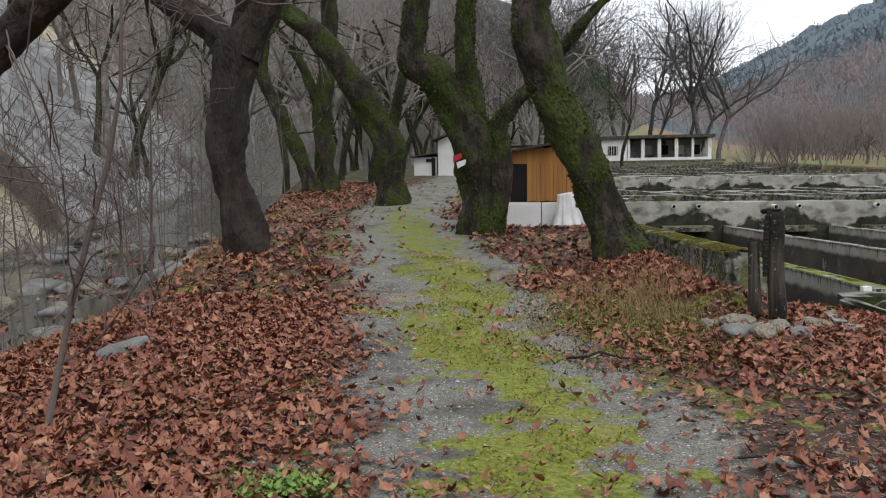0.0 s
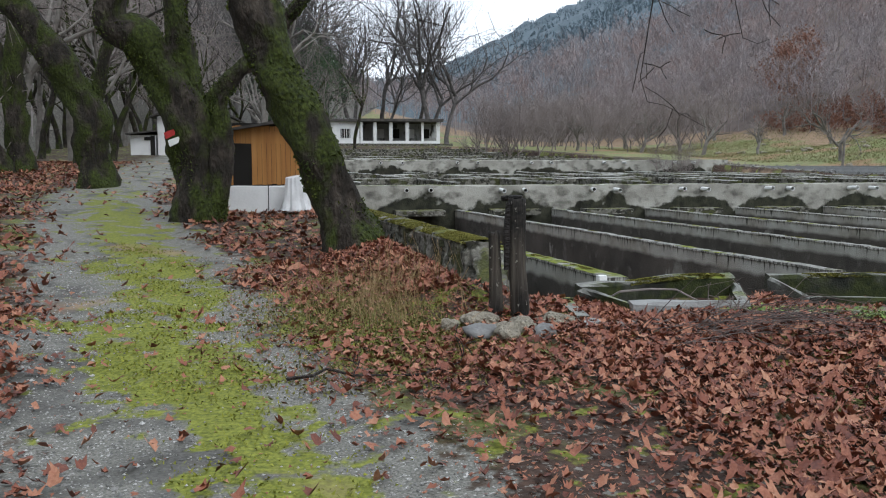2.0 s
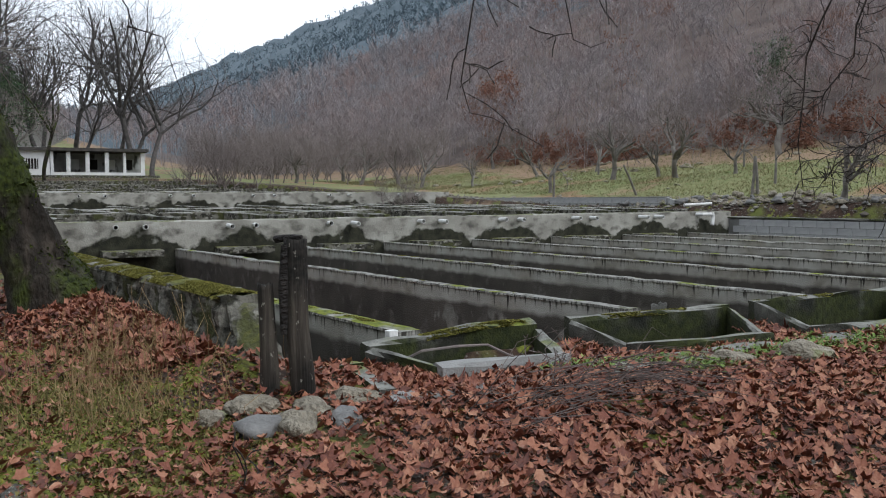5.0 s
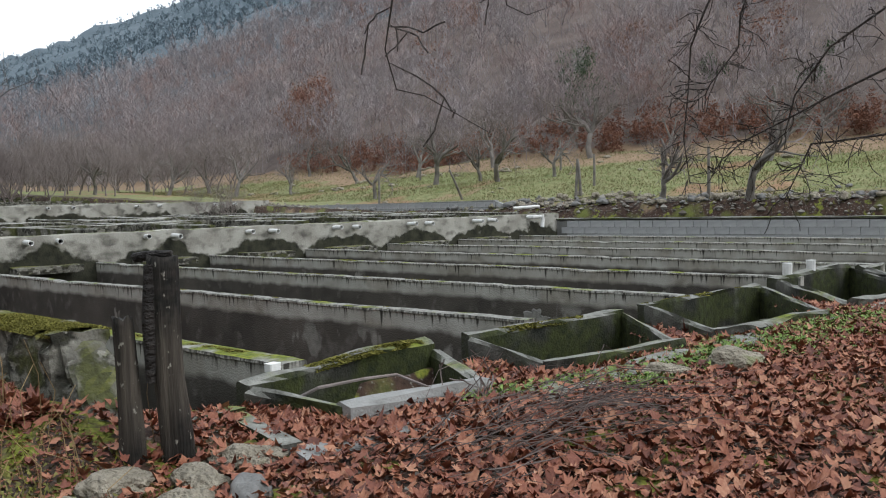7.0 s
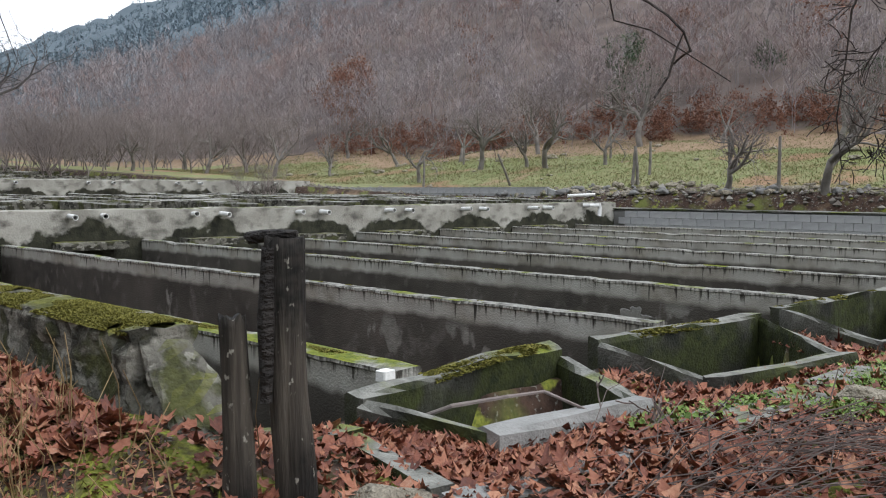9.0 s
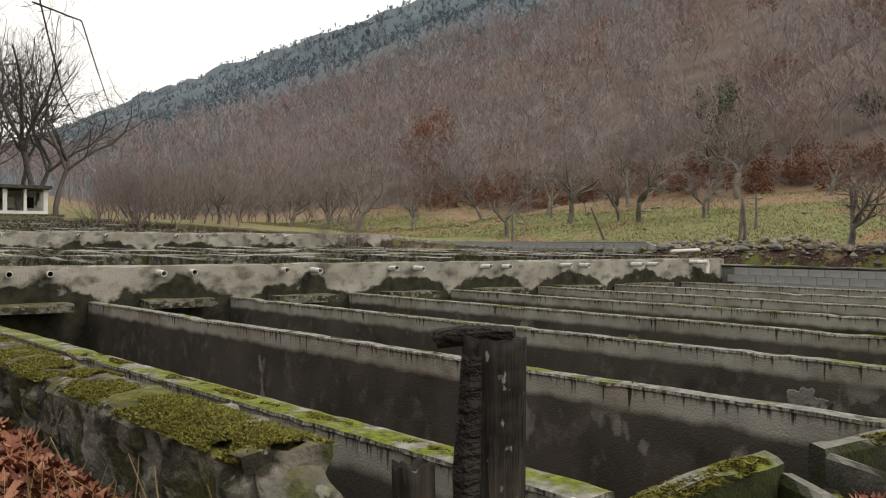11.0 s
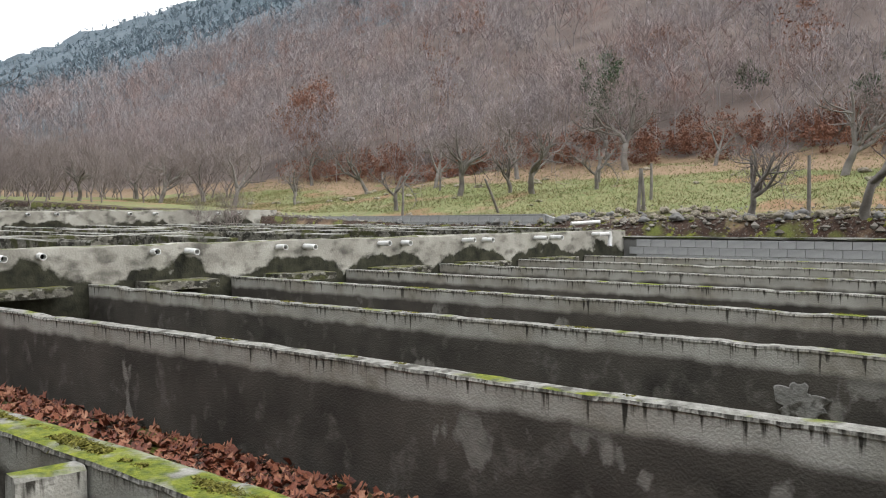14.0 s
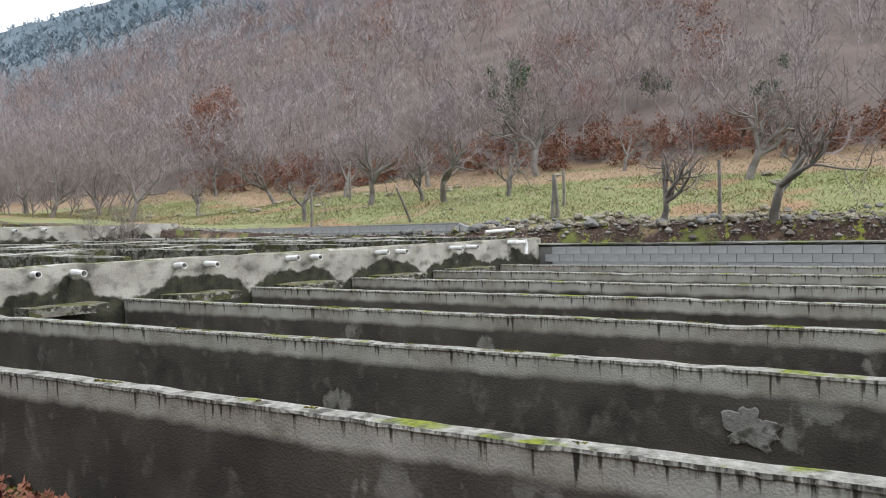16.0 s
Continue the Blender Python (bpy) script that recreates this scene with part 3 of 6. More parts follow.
def zones(x, y):
    """Where gravel, fallen leaves, grass and scree lie: four masks."""
    u = np.abs(x - path_mid(y) + 0.15 * waves(x, y, 1.5, 3))
    gravel = step(1.7, 0.65, u + 0.30 * waves(x, y, 2.1, 6)) * step(60, 40, y) * (1 - 0.75 * step(-4.2, -6.5, y + 0.5 * waves(x, y, 1.7, 9)))
    moss = step(0.82, 0.12, np.abs(x - path_mid(y) - 0.15 + 0.25 * waves(x, y, 0.9, 8)) + 0.34 * waves(x, y, 1.9, 11) + 0.22 * waves(x, y, 5.0, 12)) * step(18, 6, y) * step(-10, -7, y)
    moss = np.maximum(moss, 0.8 * step(0.25, 0.55, waves(x, y, 0.9, 14) - 0.35 * np.abs(x + 1.4)) * step(2, 0, y))
    glade = np.exp(-((x + 1.85) / 0.85) ** 2 - ((y + 0.4) / 1.4) ** 2)
    d = edge_left(y) - x
    q = 0.995 * x + 0.105 * y
    meadow = step(20.6, 22.2, x + 0.163 * y + 0.6 * waves(x, y, 0.8, 5)) * step(39.0, 36.5, q + 1.2 * waves(x, y, 0.3, 2)) * step(-3, -1, y)
    meadow = np.maximum(meadow, step(8, 20, x) * step(40, 50, y) * step(36, 33, q))
    woods = step(35, 38, q)
    scree = step(5.5, 7.0, d) * step(50, 30, y)
    woods = np.maximum(woods, step(5.5, 7.0, d) * step(30, 50, y))
    bed = step(0.5, 1.6, d) * (1 - scree)
    leaf = (1 - gravel) * (1 - meadow) * (1 - bed) * (1 - scree)
    turf = np.clip(1.4 * glade, 0, 1) * step(-0.2, 0.4, 0.5 + 0.6 * waves(x, y, 2.2, 17))
    leaf = leaf * (1 - 0.85 * glade)
    heath = meadow * step(29.5, 31.5, q + 1.0 * waves(x, y, 0.4, 4))
    # far slope where blue haze goes into the ground colour
    haze_tint = step(33, 36, q) * step(60, 210, y + 1.1 * (q - 60))
    return gravel, np.maximum(0.8 * turf, moss * np.maximum(gravel, 0.8 * step(-9.5, -5, y) * step(1.6, 0.9, u))), leaf, meadow, woods, scree, bed, heath, haze_tint


za = zones(X, Y)
for name, mask in zip(("gravel", "moss", "leaf", "meadow", "woods", "scree", "bed", "heath", "haze_tint"), za):
    at = me.attributes.new("is_" + name, "FLOAT", "POINT")
    at.data.foreach_set("value", mask.reshape(-1).astype(np.float32))
ground_mat = mat("wet_soil", ((0.028, 0.020, 0.014), (0.060, 0.042, 0.030), (0.10, 0.075, 0.055)), 2.0, 8, 0.9, 0.6, 35)


def attr_fac(name, scale=5.0, amount=0.6):
    def make(n, l):
        a = n.new("ShaderNodeAttribute")
        a.attribute_name = name
        k = noise_fac(scale, 0.3, 0.7, detail=10)(n, l)
        s = math_node(n, l, "MULTIPLY_ADD", math_node(n, l, "SUBTRACT", k, 0.5), amount, a.outputs["Fac"])
        mr = n.new("ShaderNodeMapRange")
        mr.inputs[1].default_value, mr.inputs[2].default_value = 0.38, 0.62
        l.new(s, mr.inputs[0])
        return mr.outputs[0]
    return make


# leaf-zone soil darkened: the shadowed gaps between leaves are in its colour
layer(ground_mat, ((0.022, 0.013, 0.009), (0.070, 0.040, 0.027)), attr_fac("is_leaf", 7, 0.5), 14)
layer(ground_mat, ((0.12, 0.11, 0.095), (0.20, 0.19, 0.17)), both(attr_fac("is_leaf", 7, 0.1), noise_fac(22, 0.60, 0.64)), 60)
layer(ground_mat, ((0.07, 0.09, 0.018), (0.15, 0.155, 0.04)), both(attr_fac("is_leaf", 7, 0.1), noise_fac(1.3, 0.54, 0.66, detail=9)), 30)
layer(ground_mat, ((0.070, 0.068, 0.058), (0.225, 0.217, 0.190)), attr_fac("is_gravel", 6, 1.0), 70)
layer(ground_mat, ((0.36, 0.35, 0.33), (0.46, 0.45, 0.43)), both(attr_fac("is_gravel", 6, 1.0), noise_fac(45, 0.62, 0.66)), 90)
layer(ground_mat, ((0.050, 0.048, 0.042), (0.11, 0.105, 0.095)), both(attr_fac("is_gravel", 6, 0.8), noise_fac(1.7, 0.52, 0.64, detail=9)), 40)
layer(ground_mat, ((0.075, 0.088, 0.012), (0.22, 0.235, 0.035)), attr_fac("is_moss", 3.5, 1.7), 34)
layer(ground_mat, ((0.11, 0.135, 0.04), (0.22, 0.21, 0.10)), attr_fac("is_meadow", 1.5, 0.3), 3.0)
layer(ground_mat, ((0.12, 0.15, 0.045), (0.19, 0.205, 0.08)), both(attr_fac("is_meadow", 2, 0.2), noise_fac(0.23, 0.50, 0.60, detail=8)), 4)
layer(ground_mat, ((0.20, 0.115, 0.06), (0.27, 0.17, 0.10)), both(attr_fac("is_meadow", 2, 0.2), noise_fac(0.30, 0.55, 0.63, detail=9)), 3)
layer(ground_mat, ((0.19, 0.125, 0.075), (0.27, 0.19, 0.12)), attr_fac("is_heath", 0.5, 1.2), 2)
# shade between the trees is put into the wood floor's colour
layer(ground_mat, ((0.085, 0.066, 0.058), (0.17, 0.132, 0.115)), attr_fac("is_woods", 0.7, 0.3), 0.35)
# blue of distant haze laid on the far slope's ground colour
layer(ground_mat, ((0.062, 0.088, 0.105), (0.088, 0.117, 0.138)), attr_fac("is_haze_tint", 0.3, 0.5), 0.05)
layer(ground_mat, ((0.15, 0.153, 0.155), (0.33, 0.325, 0.31)), attr_fac("is_scree", 0.8, 0.3), 0.9)
layer(ground_mat, ((0.09, 0.088, 0.082), (0.19, 0.185, 0.175)), both(attr_fac("is_scree", 0.8, 0.3), noise_fac(1.3, 0.50, 0.60, detail=12)), 5)
layer(ground_mat, ((0.32, 0.25, 0.15), (0.46, 0.38, 0.25)), both(attr_fac("is_scree", 0.8, 0.2), noise_fac(0.07, 0.54, 0.62)), 0.7)
layer(ground_mat, ((0.025, 0.022, 0.015), (0.075, 0.055, 0.035)), both(attr_fac("is_scree", 0.8, 0.2), noise_fac(0.14, 0.60, 0.67, detail=9)), 1.5)
layer(ground_mat, ((0.04, 0.036, 0.028), (0.15, 0.14, 0.12)), attr_fac("is_bed", 3, 0.3), 6)
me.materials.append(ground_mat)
tagged(new("ground", me), "leaf-strewn earth with a mossy gravel track", "ground", kind="structure")


def land_at(x, y):
    return float(land(np.array([float(x)]), np.array([float(y)]))[0])


# stream
g = Geo()
wy = np.linspace(-30, 34, 50)
for y in wy:
    e = float(edge_left(y))
    z = float(np.interp(y, [-80, -12, -9, -5, -2, 1, 4, 8, 12, 16, 24, 32, 60], [-1.2, -0.36, -0.32, -0.28, -0.21, -0.12, 0.0, 0.13, 0.28, 0.45, 0.9, 1.25, 2.5])) - 0.87 + 0.22 * float(step(-2, 6, y))
    g.v += [(e - 0.6, y, z), (e - 7.5, y, z)]
for i in range(len(wy) - 1):
    g.f.append((2 * i, 2 * i + 1, 2 * i + 3, 2 * i + 2))
thing("stream_water", g, water_mat, "shallow brown stream water among stones", "stream", kind="structure", smooth=True)


# ---- raceways, first row ----
def race_x(k, y):
    return 0.55 + 2.48 * k - 0.163 * y


for k in range(0, 8):
    g = Geo()
    y0 = 0.35 if k else 0.25
    g.capped((race_x(k, y0), y0), (race_x(k, 12.93), 12.93), 0.14 if k else 0.21, -0.95, 0.032 - 0.004 * k, 0.07 if k < 4 else 0.12, k)
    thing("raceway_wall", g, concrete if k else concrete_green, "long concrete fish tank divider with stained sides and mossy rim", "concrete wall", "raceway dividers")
# cross piece by the first divider
g = Geo()
g.wall((-0.35, 3.05), (race_x(0, 3.05) - 0.115, 3.05), 0.14, -0.95, 0.01, 0.2)
thing("cross_wall", g, concrete, "short concrete cross wall beside the mossy retaining wall", "concrete wall")
# retaining wall with a rounded mossy crown
g = Geo()
g.rubble_wall((-0.87, 0.26), (-2.55, 11.6), 0.39, -0.5, 0.41, 21)
thing("retaining_wall", g, mossy, "thick old retaining wall with bright moss on its top", "concrete wall")
# its broken end slopes down to the drain
g = Geo()
g.rubble_wall((-0.80, -0.22), (-0.868, 0.258), 0.31, -0.45, -0.10, 8, 0.36, 1.7, 4.5)
thing("broken_wall_end", g, mossy, "broken sloping end of the old retaining wall", "concrete wall")
g = Geo()
g.wall((-0.70, -0.25), (-0.12, -0.18), 0.16, -0.6, -0.10, 0.1, 0.02, 9)
thing("low_sill", g, sump, "low mossy concrete sill across the channel mouth", "concrete sill")
# far wall of the first row, with the inlet pipes
g = Geo()
g.wall((-3.1, 13.07), (17.55, 13.07), 0.24, -0.95, 0.63, 0.3, 0.02, 31)
thing("inlet_wall", g, plaster, "plastered inlet wall with wet dark patches below its pipes", "concrete wall")
# wall of hollow blocks to the hillside
block_walls = []
g = Geo()
g.wall((19.80 - 0.163 * -1.5, -1.5), (19.80 - 0.163 * 13.2, 13.2), 0.44, -0.95, 0.405, 0.5, 0.004, 5, z1b=0.40)
ob = thing("block_wall", g, mortar_dark, "grey block wall along the foot of the meadow", "block wall")
g = Geo()
g.wall((19.79 - 0.163 * -1.5, -1.5), (19.79 - 0.163 * 13.2, 13.2), 0.52, 0.41, 0.455, 0.4, 0.012, 6)
part("coping", g, sump, ob, "dark stained coping")
block_walls.append((ob, (19.66 - 0.163 * -1.5 - 0.085, -1.5), (19.66 - 0.163 * 13.2 - 0.085, 12.9), 0.40, 6))


def pipe(x, y, z, length, group):
    e = empty("inlet_pipe", (x, y, z), "short white plastic inlet pipe set in the wall", "pipe", group)
    g = Geo()
    n, r, i = 12, 0.055, 0.043
    for yy, rr in ((0.12, r), (-length, r), (-length, i), (-length + 0.18, i)):
        for s in range(n):
            t = 2 * math.pi * s / n
            g.v.append((math.cos(t) * rr, yy, math.sin(t) * rr))
    for k in range(3):
        for s in range(n):
            g.f.append((k * n + s, k * n + (s + 1) % n, (k + 1) * n + (s + 1) % n, (k + 1) * n + s))
    part("tube", g, pvc, e, smooth=False)
    # disc closing the bore, coloured as dark as its shade
    g = Geo()
    g.add([(math.cos(2 * math.pi * s / n) * i, -length + 0.18, math.sin(2 * math.pi * s / n) * i) for s in range(n)], [tuple(range(n))])
    part("bore", g, void_shade, e, "disc in the pipe, coloured as its shaded inside")
    return e


rngp = random.Random(4)
for k in range(-1, 6):
    for off in (-0.30, 0.30):
        e = pipe(2.32 + 2.375 * k + off, 12.95, 0.50, 0.32 + rngp.uniform(-0.03, 0.06), "inlet pipes of the lower tanks")
        e.rotation_euler = (radians(rngp.uniform(-3, 3)), 0, radians(rngp.uniform(-10, 6)))
# last inlet with an elbow
e = empty("elbow_pipe", (16.45, 12.95, 0.54), "white plastic inlet pipe with a downward elbow", "pipe")
g = Geo()
g.tube([(-0.35, 0.1, 0), (-0.25, -0.16, 0), (0.10, -0.2, 0)], [0.055] * 3, 12)
part("tube", g, pvc, e)
g = Geo()
g.tube([(0.10, -0.2, 0.06), (0.12, -0.22, -0.10), (0.06, -0.25, -0.32)], [0.06, 0.06, 0.06], 12)
part("elbow", g, pvc, e)
# ledges below the pipes
for k in range(-1, 6):
    g = Geo()
    cx = 2.32 + 2.375 * k
    g.wall((cx - 0.62, 12.62), (cx + 0.58, 12.62), 0.62, -0.10, 0.03, 0.2, 0.02, 40 + k)
    thing("splash_ledge", g, mossy, "mossy concrete splash ledge under two pipes", "concrete ledge", "splash ledges")


# ---- sumps at the near end ----
def sump_box(bl, br, fl, fr, ztop, zfront, hump=0.0, plank_front=False):
    e = empty("outlet_sump", (*bl, -0.5), "open concrete outlet sump with worn mossy rims", "concrete sump", "outlet sumps")
    o = Vector((*bl, -0.5))

    def w(name, p, q, t, z0, z1, m, z1b=None, hump=0.0, label=""):
        g = Geo()
        g.wall(p, q, t, z0, z1, 0.1, 0.022, hash_seed(p), z1b=z1b)
        if hump:
            g.v = [(a, b, c + hump * max(0.0, math.sin((a - p[0]) / (q[0] - p[0]) * math.pi * 1.0 - 0.8)) if c > -0.1 else c) for a, b, c in g.v]
        g.v = [tuple(Vector(v) - o) for v in g.v]
        part(name, g, m, e, label)
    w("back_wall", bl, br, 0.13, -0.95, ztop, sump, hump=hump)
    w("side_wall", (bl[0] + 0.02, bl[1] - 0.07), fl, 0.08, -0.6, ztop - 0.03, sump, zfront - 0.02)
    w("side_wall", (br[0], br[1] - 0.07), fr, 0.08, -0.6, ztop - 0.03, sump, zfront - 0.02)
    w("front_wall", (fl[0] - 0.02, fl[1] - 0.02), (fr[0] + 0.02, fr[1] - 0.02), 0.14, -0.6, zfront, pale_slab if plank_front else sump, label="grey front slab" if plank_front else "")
    g = Geo()
    g.add([tuple(Vector((*p, -0.50)) - o) for p in (bl, fl, fr, br)], [(0, 1, 2, 3)])
    part("bottom", g, sump_floor, e, "dark brown bottom")


def hash_seed(p):
    return int(abs(p[0] * 31 + p[1] * 17)) % 50


for k, s in enumerate(SUMPS):
    sump_box(*s, k == 0)
# kerb of the drain
g = Geo()
g.wall((-0.16, -0.05), (-0.26, -1.05), 0.15, -0.5, -0.125, 0.1, 0.02, 3)
thing("drain_kerb", g, sump, "worn concrete kerb beside the leaf-filled drain", "kerb")
g = Geo()
g.wall((-0.30, -1.13), (0.75, -1.13), 0.20, -0.5, -0.15, 0.1, 0.02, 4)
thing("drain_kerb", g, pale_slab, "broken grey paving slab along the drain", "kerb")
g = Geo()
g.wall((1.2, -1.16), (11.5, -1.10), 0.34, -0.5, -0.115, 0.1, 0.03, 6)
thing("drain_kerb", g, sump, "long cracked concrete strip along the drain", "kerb")

# ---- raceways, upper rows ----
for k in range(-1, 8):
    g = Geo()
    x0 = 0.75 + 2.48 * k
    g.wall((x0 - 0.163 * 13.2, 13.2), (x0 - 0.163 * 28.3, 28.3), 0.16, 0.1, 0.70, 0.6, 0.02, 60 + k, z1b=0.82)
    thing("upper_raceway_wall", g, upper_conc, "mossy concrete divider of the upper fish tanks", "concrete wall", "upper dividers")
for j, (y, z) in enumerate(((17.2, 0.73), (22.5, 0.78))):
    g = Geo()
    g.wall((-2.5, y), (17.2, y - 0.3), 0.16, 0.1, z, 0.6, 0.02, 80 + j)
    thing("upper_cross_wall", g, upper_conc, "mossy concrete cross wall of the upper fish tanks", "concrete wall", "upper cross walls")
g = Geo()
g.wall((-4.8, 28.55), (15.9, 28.55), 0.26, 0.1, 1.32, 0.5, 0.02, 71)
thing("inlet_wall", g, plaster_two, "upper plastered inlet wall with dark patches below its pipes", "concrete wall")
for k in range(-4, 2):
    for off in (-0.45, 0.45):
        e = pipe(10.45 + 3.3 * k + off, 28.42, 1.20, 0.28 + rngp.uniform(-0.03, 0.05), "inlet pipes of the upper tanks")
        e.rotation_euler = (0, 0, radians(rngp.uniform(-8, 8)))
g = Geo()
g.wall((20.46 - 0.163 * 16.1, 16.1), (20.46 - 0.163 * 28.3, 28.3), 0.28, 0.1, 1.08, 0.5, 0.005, 7, z1b=1.04)
ob = thing("block_wall", g, mortar_dark, "grey block wall at the edge of the upper tanks", "block wall")
block_walls.append((ob, (20.4 - 0.163 * 16.1 - 0.085, 16.1), (20.4 - 0.163 * 28.3 - 0.085, 28.3), 1.05, 4))
g = Geo()
g.wall((18.35, 14.9), (17.78, 16.05), 0.16, 0.1, 0.62, 0.3, 0.01, 7, z1b=1.07)
thing("slanting_wall_end", g, block_grey, "slanting end of the upper block wall", "block wall")
for j, (y, z) in enumerate(((36, 1.42), (43, 1.62), (50, 1.95), (57, 2.3))):
    g = Geo()
    g.wall((-6 - j, y), (15 - j * 1.6, y), 0.3, 0.5, z, 0.8, 0.04, 90 + j)
    thing("terrace_wall", g, upper_conc, "mossy terrace wall of the farthest tanks", "concrete wall", "terrace walls")

# ---- posts by the drain ----
e = empty("gate_post", (-0.76, -0.72, -0.25), "old black weathered timber post, split at the top", "post")



def timber(name, pts, radii, m, label="", sides=44, seed=0.0):
    """A weathered round post: long cracks and ribs, an uneven broken end."""
    g = Geo()
    v = [Vector(p) for p in pts]
    rows = 30
    for i in range(rows + 1):
        t = i / rows * (len(v) - 1)
        j = min(int(t), len(v) - 2)
        o = v[j].lerp(v[j + 1], t - j)
        r = radii[j] + (radii[j + 1] - radii[j]) * (t - j)
        for s in range(sides):
            a = 2 * math.pi * s / sides
            c, d = math.cos(a), math.sin(a)
            crack = max(0.0, 0.16 - abs(noise.noise(Vector((c * 3.2, d * 3.2, o.z * 0.9 + seed))))) / 0.16
            k = 1 + 0.16 * noise.noise(Vector((c * 1.3, d * 1.3, o.z * 1.6 + seed))) + 0.022 * noise.noise(Vector((c * 6, d * 6, o.z * 4 + seed))) - 0.10 * crack ** 3
            top = 0.030 * noise.noise(Vector((c * 2, d * 2, seed))) if i == rows else 0.0
            g.v.append((o.x + c * r * k, o.y + d * r * k, o.z + top))
    for i in range(rows):
        for s in range(sides):
            q = i * sides
            g.f.append((q + s, q + (s + 1) % sides, q + sides + (s + 1) % sides, q + sides + s))
    g.f.append(tuple(range(sides)))
    g.v.append((v[-1].x, v[-1].y, v[-1].z - 0.012))
    g.f += [(rows * sides + s, rows * sides + (s + 1) % sides, len(g.v) - 1) for s in range(sides)]
    return part(name, g, m, e, label, True)


timber("post", [(0.04, -0.01, -0.25), (0.02, 0, 0.2), (-0.005, 0.0, 0.5), (-0.01, 0, 1.11)], [0.098, 0.082, 0.078, 0.076], old_wood, seed=1.0)
timber("splinter", [(-0.105, -0.02, 0.50), (-0.10, -0.02, 0.8), (-0.085, -0.02, 1.08)], [0.022, 0.034, 0.026], black_wood, "thin black split-off strip", 20, 4.0)
e = empty("post_cap", (-0.785, -0.71, 0.845), "loose rotten black board lying on the post", "board")
g = Geo()
g.tube([(-0.100, 0.075, 0.010), (-0.096, 0.072, 0.014), (-0.05, 0.038, 0.022), (0.0, 0.0, 0.028), (0.05, -0.038, 0.030), (0.055, -0.042, 0.03)], [0.015, 0.023, 0.024, 0.020, 0.016, 0.008], 10, 0.5)
part("board", g, black_wood, e)
e = empty("short_post", (-0.95, -0.66, -0.22), "short weathered grey timber post beside the tall one", "post")
timber("post", [(0.02, 0, -0.2), (0.01, 0, 0.3), (-0.01, 0, 0.79)], [0.070, 0.056, 0.049], old_wood, seed=7.0)


# ---- trees ----
def grow(limb, fine, rng, p, d, length, radius, depth, bend=0.35, lift=0.15, kids=(3, 4), shrink=0.62, spread=0.75, near=False):
    """A limb with side limbs; thin shoots go to fine, thick wood to limb."""
    n = (5 if near else 3 if depth else 1 if radius < 0.012 else 2) if depth < 2 else 5
    pts, radii = [p.copy()], [radius]
    d = d.normalized()
    for i in range(n):
        d = (d + Vector((rng.gauss(0, bend), rng.gauss(0, bend), rng.gauss(0, bend) + lift)) * 0.45).normalized()
        p = p + d * (length / n)
        pts.append(p.copy())
        radii.append(max(0.0045, radius * (1 - 0.55 * (i + 1) / n)))
    (limb if radius > 0.03 else fine).tube(pts, radii, 7 if radius > 0.08 else (5 if radius > 0.03 else 3), 0.2 if radius > 0.06 else 0, cap=False)
    if depth <= 0:
        return
    for k in range(rng.randint(*kids)):
        i = rng.randint(1, n)
        a = rng.uniform(0, 2 * math.pi)
        side = d.cross(Vector((math.cos(a), math.sin(a), 0.3))).normalized()
        e = (d * (1 - spread * 0.5) + side * spread).normalized()
        grow(limb, fine, rng, pts[i], e, length * shrink * rng.uniform(0.75, 1.2), radii[i] * rng.uniform(0.5, 0.72), depth - 1, bend, lift, kids, shrink, spread, near)


def bare_tree(at, height, radius, seed, label, group, wood=None, lean=(0, 0), depth=4, first=0.33, kids=(3, 4), spread=0.75, lift=0.15, bend=0.35, shoots=None):
    rng = random.Random(seed)
    e = empty("tree", at, label, "tree", group)
    trunk, crown = Geo(), Geo()
    grow(trunk, crown, rng, Vector((0, 0, -0.1)), Vector((lean[0], lean[1], 1)), height * first, radius, 0, 0.12)
    trunk.v.clear()
    trunk.f.clear()
    p, pts, rad, d = Vector((0, 0, -0.15)), [Vector((0, 0, -0.15))], [radius * 1.35], Vector((lean[0], lean[1], 1)).normalized()
    for i in range(6):
        d = (d + Vector((rng.gauss(0, 0.12), rng.gauss(0, 0.12), 0.1))).normalized()
        p = p + d * (height * first / 6)
        pts.append(p.copy())
        rad.append(radius * (1 - 0.05 * i))
    trunk.tube(pts, rad, 9, 0.25)
    limbs = Geo()
    for k in range(rng.randint(3, 4)):
        a = rng.uniform(0, 2 * math.pi)
        grow(limbs, crown, rng, pts[-1 - (k % 2)], (d + Vector((math.cos(a), math.sin(a), 0)) * 0.8).normalized(), height * 0.36, radius * 0.66, depth - 1, bend, lift, kids, 0.66, spread)
    part("trunk", trunk, wood or grey_bark, e, smooth=True)
    part("branchwork", limbs, wood or grey_bark, e, smooth=True)
    part("crown", crown, shoots or twig, e)
    return e


